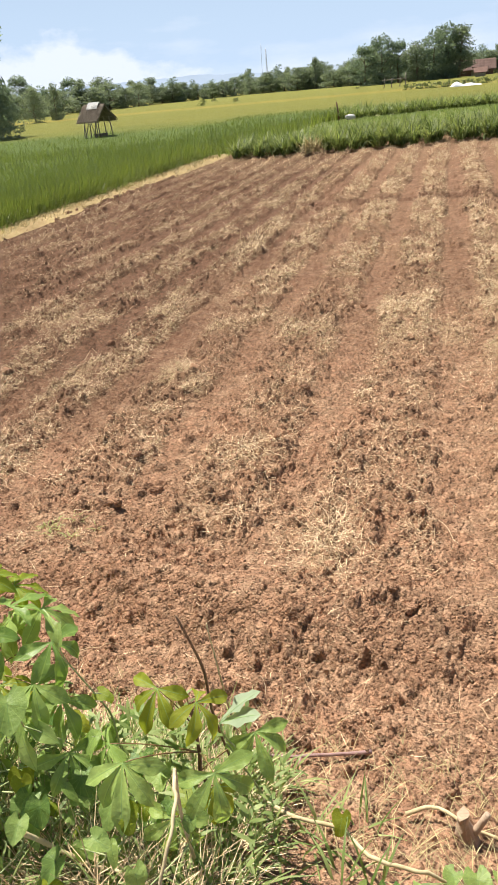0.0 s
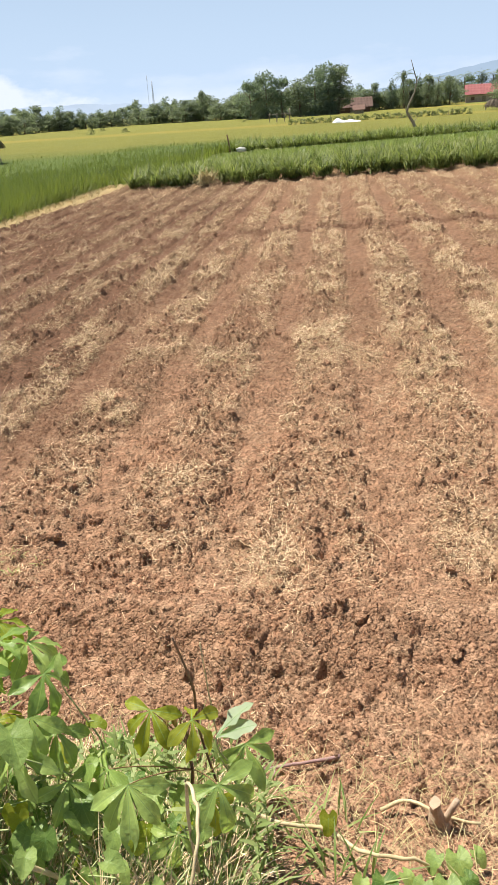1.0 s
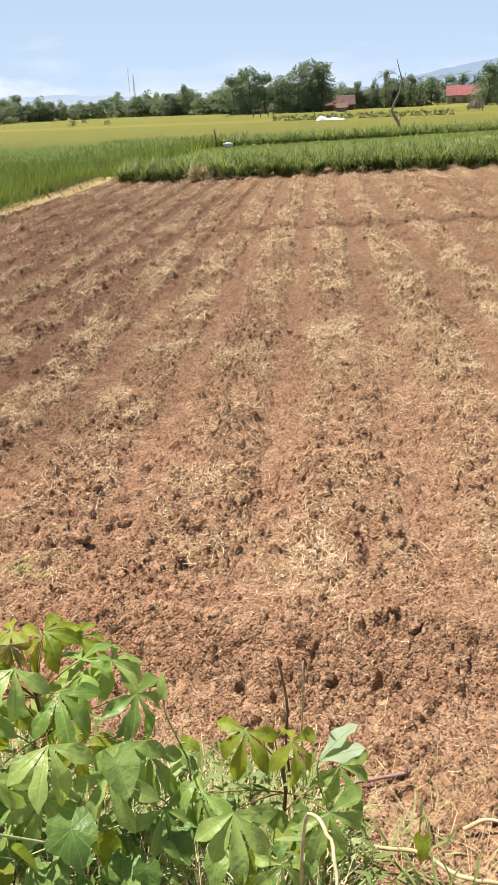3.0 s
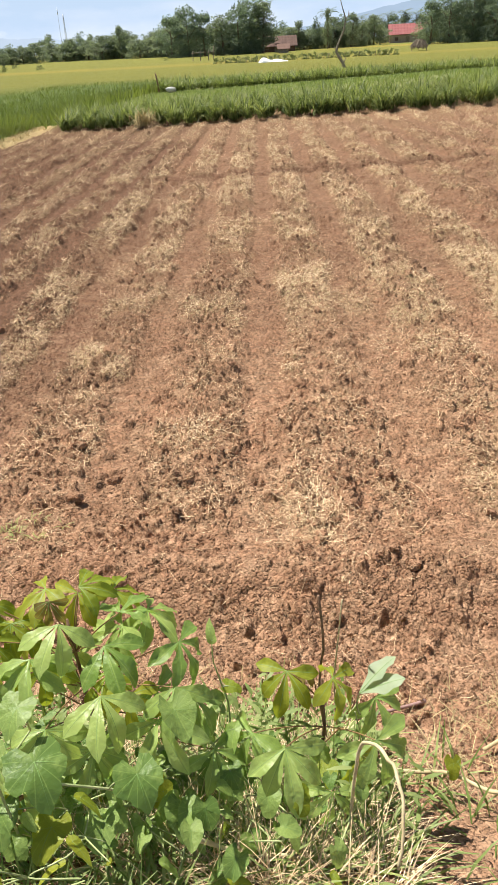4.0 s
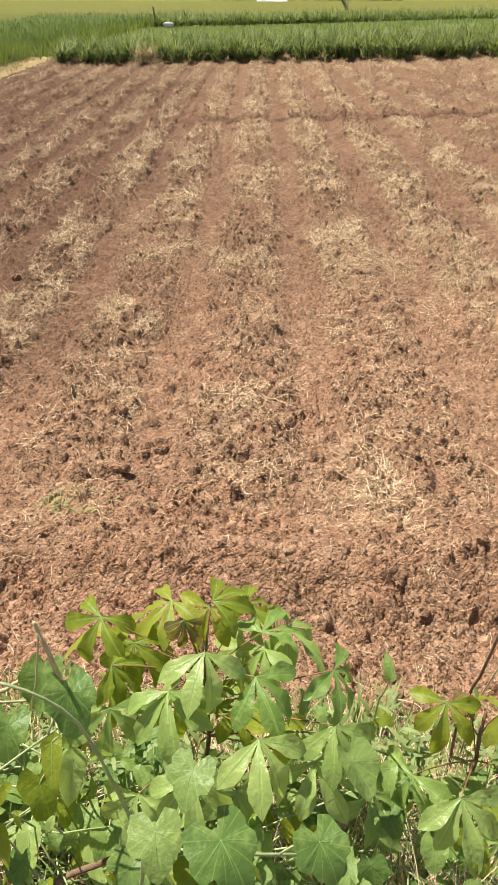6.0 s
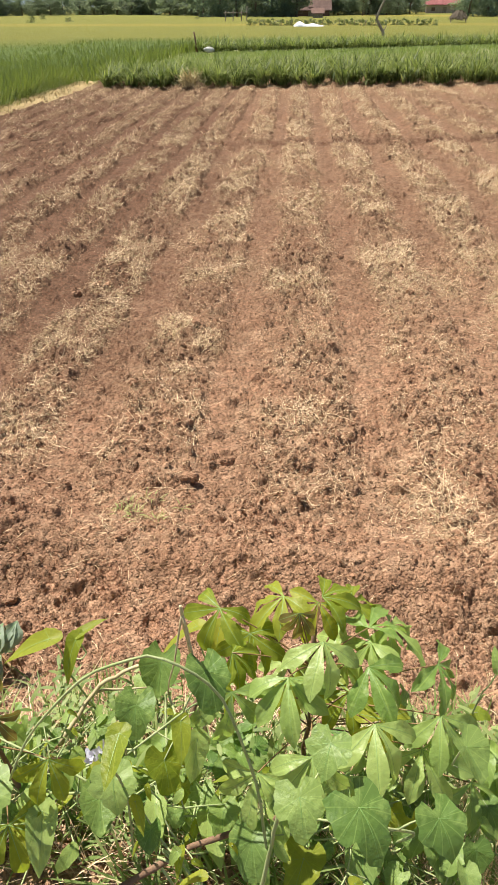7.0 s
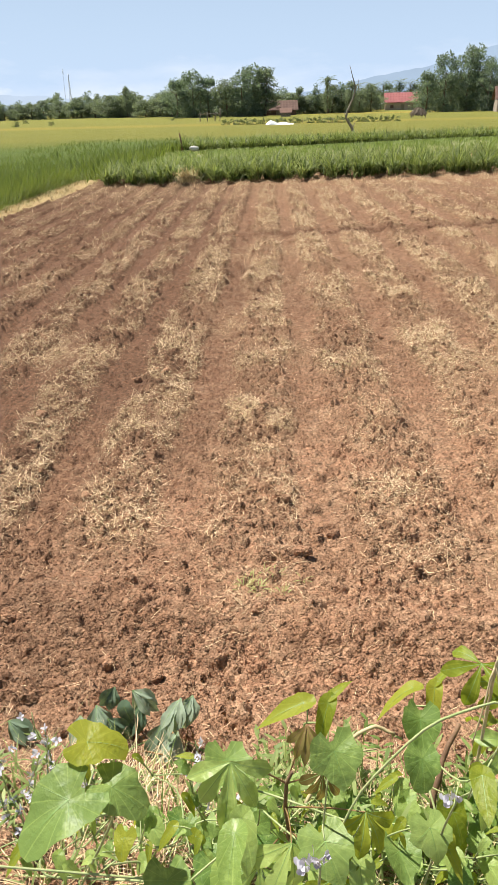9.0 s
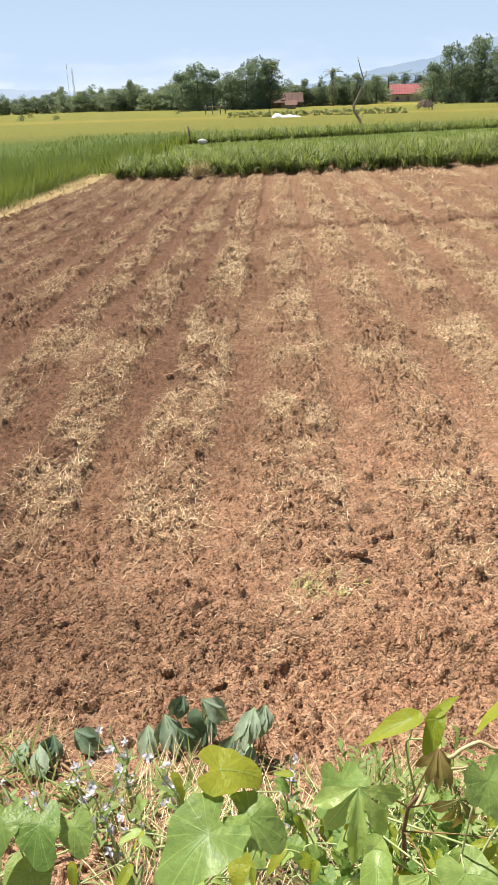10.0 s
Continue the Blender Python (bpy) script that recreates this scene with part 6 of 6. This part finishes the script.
def build_flowers():
    rng = np.random.default_rng(66)
    heads = [flower_head(rng, 7, 0.015) for k in range(3)]
    spots = [(-2.45, 2.30), (-2.38, 2.36), (-2.16, 2.23), (-2.10, 2.11), (-2.01, 2.11), (-2.24, 2.07), (-1.69, 2.03), (-1.66, 1.98), (-2.28, 2.26), (-2.06, 2.24), (-2.20, 2.34), (-1.95, 2.02), (-2.14, 2.0), (-2.33, 2.14), (-1.72, 2.08)]
    for x, y in spots:
        z = ground_at(x, y)
        root = thing("flowering_weed", pose(x, y, z), "slender weed with small pale lilac flowers along its stalk", "wild flower", "flowering weeds")
        h = rng.uniform(0.22, 0.36)
        P = wander((0, 0, -0.01), (rng.normal(0, 0.06), rng.normal(-0.02, 0.05), h), 7, 0.02, rng)
        part("stem", tube_mesh("stem", P, np.linspace(0.003, 0.0016, 7), M_STEM, 6), root)
        for k in range(6):
            i = 2 + k * 0.8
            p = P[min(6, int(i))] + rng.normal(0, 0.012, 3)
            part("flower", heads[k % 3], root, "", pose(*p, rng.uniform(-60, 60), rng.uniform(-60, 60), rng.uniform(0, 360)))
        V, F = blades(np.repeat(P[1:5], 3, 0), rng.uniform(0, 6.28, 12), rng.uniform(0.03, 0.06, 12), 0.014, rng.uniform(0.6, 1.4, 12), 0.5, 3, belly=0.5)
        part("foliage", np_mesh("foliage", V, F, M_WEED, True), root)
    big = flower_head(rng, 9, 0.016)
    for (x, y, z), n in (((-1.287, 1.509, 0.868), 2), ((-1.578, 1.352, 0.998), 3)):
        gz = ground_at(x, y + 0.1)
        root = thing("flowering_weed", pose(x, y + 0.1, gz), "stalk with a small cluster of white flowers", "wild flower")
        part("stem", tube_mesh("stem", trail([(0, 0, 0), (0.02, -0.02, (z - gz) * 0.6), (0, -0.1, z - gz)], 8), np.linspace(0.003, 0.002, 8), M_STEM, 6), root)
        for k in range(n):
            part("flower", big, root, "", pose(0.018 * (k - 0.5 * n), -0.1, z - gz + 0.006 * k, 40, 30 * k, 80 * k))


def build_odds():
    """Twigs, dry vines, the stump and single stalks."""
    rng = np.random.default_rng(67)
    g = ground_at

    def stick(name, label, cat, pts, r0, r1, mat, forks=(), n=12):
        C = trail(pts, n, 1) + np.concatenate([[np.zeros(3)], rng.normal(0, r0 * 0.2, (n - 2, 3)), [np.zeros(3)]])
        root = thing(name, pose(*C[0]), label, cat)
        part("stem", tube_mesh("stem", C - C[0], np.linspace(r0, r1, n) * rng.uniform(0.9, 1.1, n), mat, 7), root)
        for f, e, r in forks:
            s = C[int(f * (n - 1))]
            part("fork", tube_mesh("fork", wander(s - C[0], np.array(e) - C[0], 6, 0.008, rng), np.linspace(r, r * 0.5, 6), mat, 6), root)
        return root

    stick("twig", "thin dark brown twig standing upright in the bank", "twig", [(-0.24, 1.84, g(-0.24, 1.84) - 0.03), (-0.294, 1.790, 0.468), (-0.284, 1.760, 0.638), (-0.314, 1.700, 0.858)], 0.0040, 0.0030, M_TWIG)
    stick("dry_stalk", "pale dry stalk standing beside the twig", "stalk", [(-0.21, 1.86, g(-0.21, 1.86)), (-0.249, 1.800, 0.468), (-0.254, 1.720, 0.818)], 0.0028, 0.0018, M_DRYVINE)
    stick("branch", "short purplish brown branch lying on the soil", "branch", [(-0.225, 1.986, soil_at(-0.225, 1.986) + 0.016), (-0.12, 1.978, soil_at(-0.12, 1.978) + 0.022), (-0.045, 1.992, soil_at(-0.045, 1.992) + 0.026), (0.03, 2.004, soil_at(0.03, 2.004) + 0.022), (0.123, 2.030, soil_at(0.123, 2.030) + 0.014)], 0.0038, 0.0064, M_PURPLE,
          [(0.45, (-0.10, 1.945, soil_at(-0.10, 1.945) + 0.008), 0.0035)])
    stick("dry_vine", "pale dry vine curling up over the bank", "dry vine", [(-0.292, 1.470, 0.368), (-0.296, 1.448, 0.560), (-0.288, 1.442, 0.700), (-0.270, 1.390, 0.752), (-0.256, 1.335, 0.757), (-0.257, 1.285, 0.737), (-0.270, 1.236, 0.692), (-0.284, 1.215, 0.650)], 0.0042, 0.0030, M_DRYVINE, n=30)
    stick("dry_vine", "dry vine creeping over the grassy bank", "dry vine", [(-0.32, 1.80, g(-0.32, 1.80)), (-0.233, 1.775, 0.194), (-0.151, 1.714, 0.215), (-0.080, 1.668, 0.230), (0.029, 1.656, 0.224), (0.095, 1.548, 0.271), (0.174, 1.526, 0.273), (0.226, 1.526, 0.267), (0.30, 1.54, g(0.30, 1.54))], 0.0058, 0.0045, M_DRYVINE, n=30)
    stick("dry_vine", "pale dry root creeping out of the bank", "dry vine", [(-0.649, 1.420, 0.518), (-0.609, 1.440, 0.438), (-0.529, 1.440, 0.378), (-0.429, 1.420, 0.378)], 0.006, 0.004, M_DRYVINE)
    stick("dry_vine", "dry root lying across the bank", "dry vine", [(0.20, 1.78, g(0.2, 1.78) + 0.02), (0.28, 1.80, g(.28, 1.8) + 0.05), (0.36, 1.74, g(.36, 1.74) + 0.03), (0.46, 1.70, g(.46, 1.7) + 0.03)], 0.006, 0.004, M_DRYVINE)
    b = np.array((0.345, 1.72, g(0.345, 1.72)))
    root = thing("stump", pose(*b), "small forked pale wooden stump in the bank", "stump")
    ring = [(0.012, 0, -0.05), (0.008, 0, 0.0), (0.0, 0.004, 0.03), (-0.006, 0.006, 0.062), (-0.010, 0.006, 0.098), (-0.010, 0.006, 0.099)]
    V, F = tube(ring, [0.036, 0.029, 0.021, 0.017, 0.018, 0.004], 9, True)
    V = V + np.stack([0.30 * V[:, 0] * np.sin(V[:, 2] * 60), 0.004 * np.sin(V[:, 2] * 90 + V[:, 0] * 200), 0.35 * V[:, 0] * (V[:, 2] > 0.07)], 1)
    part("stem", np_mesh("stem", V, F, M_STUMP), root)
    part("fork", tube_mesh("fork", [(0.012, 0, 0.015), (0.028, 0.002, 0.04), (0.042, 0.004, 0.07), (0.052, 0.004, 0.10)], [0.012, 0.010, 0.009, 0.008], M_STUMP, 8), root)
    stick("dry_stalk", "bent pale stalk above the leaves", "stalk", [(-1.112, 1.740, 0.568), (-1.137, 1.700, 0.898), (-1.147, 1.676, 1.028)], 0.004, 0.003, M_DRYVINE, [(0.95, (-1.182, 1.660, 0.818), 0.0025), (0.95, (-1.122, 1.660, 0.838), 0.0025)])
    stick("vine", "long bare green vine arching over the leaves", "vine", [(-1.009, 1.500, 0.498), (-1.029, 1.520, 0.738), (-1.089, 1.560, 0.948), (-1.188, 1.574, 1.033), (-1.312, 1.600, 0.968), (-1.432, 1.600, 0.818), (-1.512, 1.580, 0.638)], 0.0031, 0.0022, M_STEM, n=26)
    stick("vine", "thick green vine stem rising from the bank", "vine", [(-1.049, 1.420, 0.438), (-1.019, 1.440, 0.618), (-0.994, 1.460, 0.798)], 0.0044, 0.0032, M_STEM)
    stick("branch", "dead brown branch leaning out of the weeds", "branch", [(-1.172, 1.800, 0.438), (-1.132, 1.860, 0.538), (-1.079, 1.900, 0.598)], 0.008, 0.006, M_TWIG)
    stick("branch", "broken grey-brown branch lying under the leaves", "branch", [(-1.312, 1.520, 0.418), (-1.162, 1.560, 0.478), (-1.029, 1.560, 0.518), (-0.929, 1.580, 0.538)], 0.007, 0.005, M_TWIG)
    stick("dry_vine", "two brown stalks bending over the soil", "dry vine", [(-1.472, 1.900, 0.368), (-1.372, 1.980, 0.478), (-1.262, 2.000, 0.518), (-1.212, 1.980, 0.498)], 0.006, 0.004, M_DRYVINE, [(0.3, (-1.252, 1.990, 0.438), 0.004)], 18)
    # pale grey-green leaves at the shoot
    c = climber((-0.14, 1.76), [((-0.232, 1.630, 0.610), "o", 60, -28, 1.0)], "shoot with one pale silvery leaf", rng, "shoot", "shoot")
    for lf in c.children:
        if lf.name.startswith("leaf"):
            lf.data = PALE
            along, face = Vector((0.85, 0.10, 0.50)).normalized(), Vector((-0.30, -0.20, 0.90))
            face = (face - along * face.dot(along)).normalized()
            turn = Matrix((along.cross(face), along, face)).transposed().to_4x4()
            lf.matrix_basis = Matrix.Translation(lf.matrix_basis.translation) @ turn @ Matrix.Scale(1.3, 4)
    climber((0.06, 1.70), [((0.031, 1.640, 0.278), "h", 170, 35, 0.55)], "single heart-shaped leaf at the bank's edge", rng, "weed", "weed")
    for x, y, z in ((0.131, 1.440, 0.318), (0.331, 1.520, 0.258), (0.271, 1.420, 0.318)):
        climber((x, y + 0.06), [((x, y, z), "h", 180, 15, 0.7), ((x + 0.06, y + 0.03, z - 0.03), "h", 140, 20, 0.5), ((x - 0.05, y + 0.02, z - 0.02), "h", 220, 20, 0.5)], "low weed with rounded yellowish green leaves", rng, "weed", "weed")
    # flat stone, dry leaves, roots on the soil
    V, F = lump(rng, 1)
    x, y = -0.264, 2.168
    thing("stone", Matrix.LocRotScale((x, y, soil_at(x, y) + 0.01), Euler((0.1, 0, 0.5)), Vector((0.05, 0.04, 0.014))), "small flat pale brown stone on the soil", "stone", data=np_mesh("stone", V, F, M_CLOD, True))
    for x0, y0, a, ln in ((-0.55, 4.0, 115, .35), (-0.30, 3.9, 140, .3), (0.2, 3.4, 150, .4), (-1.2, 3.45, 100, .35), (-0.9, 2.5, 70, .25), (0.55, 2.6, 60, .3), (-2.4, 4.1, 40, .3), (-1.75, 3.9, 130, .3), (0.1, 2.3, 30, .25),
                          (-0.25, 2.1, 150, .22), (-1.5, 3.2, 165, .2), (0.5, 3.15, 160, .35), (-0.45, 3.3, 20, .25), (-1.55, 3.0, 95, .28), (-2.2, 3.6, 30, .2)):
        d = np.array([math.sin(radians(a)), math.cos(radians(a))]) * ln / 3
        P = wander((x0 - d[0], y0 - d[1], soil_at(x0 - d[0], y0 - d[1]) + 0.02), (x0 + d[0], y0 + d[1], soil_at(x0 + d[0], y0 + d[1]) + 0.03), 7, 0.02, rng)
        thing("dry_stalk", pose(*P[0]), "long pale dry stalk lying on the tilled soil", "stalk", "dry stalks on the field", data=tube_mesh("dry_stalk", P - P[0], np.linspace(0.0013, 0.0008, 7), M_STRAW, 6))


def build_weeds():
    """Grass and small weeds that cover the bank."""
    rng = np.random.default_rng(64)
    n = 1900
    x = rng.uniform(-3.3, 0.15, n)
    d = rng.uniform(0.30, 1.0, n) + 0.12 * np.sin(x * 5)
    y = front_line(x) - d
    keep = ((x < -0.10 - 0.2 * rng.uniform(0, 1, n)) | (rng.uniform(0, 1, n) < 0.10)) & ((x > -0.9) | (rng.uniform(0, 1, n) < np.where(x > -1.5, 0.5, 0.18)))
    x, y = x[keep], y[keep]
    V, F = tufts(x, y, land(x, y), 6, 0.17, 0.0075, 0.05, rng, 3, (0.4, 1.8), (0.1, 0.8))
    thing("bank_grass", label="tangled green grass and weeds covering the bank", category="grass", kind="stuff", data=np_mesh("bank_grass", V, F, M_WEED, True))
    n = 1100
    x = rng.uniform(-3.3, 0.7, n)
    y = front_line(x) - rng.uniform(0.02, 0.6, n)
    keep = (x > -1.4) | (rng.uniform(0, 1, n) < 0.3)
    x, y = x[keep], y[keep]
    V, F = tufts(x, y, land(x, y), 6, 0.11, 0.0022, 0.06, rng, 2, (0.1, 1.0), (0.7, 1.5))
    thing("dry_bank_grass", label="dry straw-coloured grass at the foot of the bank", category="grass", kind="stuff", data=np_mesh("dry_bank_grass", V, F, M_DRYGRASS, True))
    n = 1000
    x = np.where(rng.uniform(0, 1, n) < 0.6, rng.uniform(-0.85, -0.22, n), rng.uniform(-2.2, -0.8, n))
    y = front_line(x) - rng.uniform(0.35, 0.95, n)
    V, F = tufts(x, y, land(x, y), 6, 0.20, 0.0024, 0.05, rng, 3, (0.1, 1.3), (0.2, 1.1))
    thing("dry_weeds", label="thin pale dry weed stems tangled on the bank", category="weeds", kind="stuff", data=np_mesh("dry_weeds", V, F, M_STRAW, True))
    # a seedling tuft on the bare soil
    x, y = -1.36 + rng.normal(0, 0.07, 20), 3.32 + rng.normal(0, 0.05, 20)
    V, F = tufts(x, y, soil_height(x, y)[0] + 0.02, 5, 0.05, 0.006, 0.02, rng, 2, (0.3, 1.2), (0.3, 1.2))
    thing("grass_tuft", label="small yellow-green tuft sprouting on bare soil", category="grass", kind="stuff", data=np_mesh("grass_tuft", V, F, M_YOUNG_GRASS))
    # fine-leaved weeds standing in the gaps
    n = 150
    x = rng.uniform(-1.6, -0.1, n)
    y = front_line(x) - rng.uniform(0.3, 0.75, n)
    h = rng.uniform(0.10, 0.34, n)
    m = 9
    f = np.tile(np.linspace(0.2, 1.0, m), n)
    base = np.stack([np.repeat(x, m), np.repeat(y, m), np.repeat(land(x, y), m) + np.repeat(h, m) * f], 1)
    V1, F1 = blades(base, rng.uniform(0, 6.28, n * m), rng.uniform(0.025, 0.06, n * m), 0.013, rng.uniform(0.6, 1.4, n * m), 0.5, 3, belly=0.5)
    V2, F2 = blades(np.stack([x, y, land(x, y)], 1), 0.0, h, 0.003, 0.02, 0.05, 3, tip=0.5)
    V, F = joined([(V1, F1), (V2, F2)])
    thing("bank_weeds", label="small fine-leaved green weeds between the creepers", category="weeds", kind="stuff", data=np_mesh("bank_weeds", V, F, M_WEED, True))


build_cassavas()
build_vines()
build_wilted()
build_flowers()
build_odds()
build_weeds()
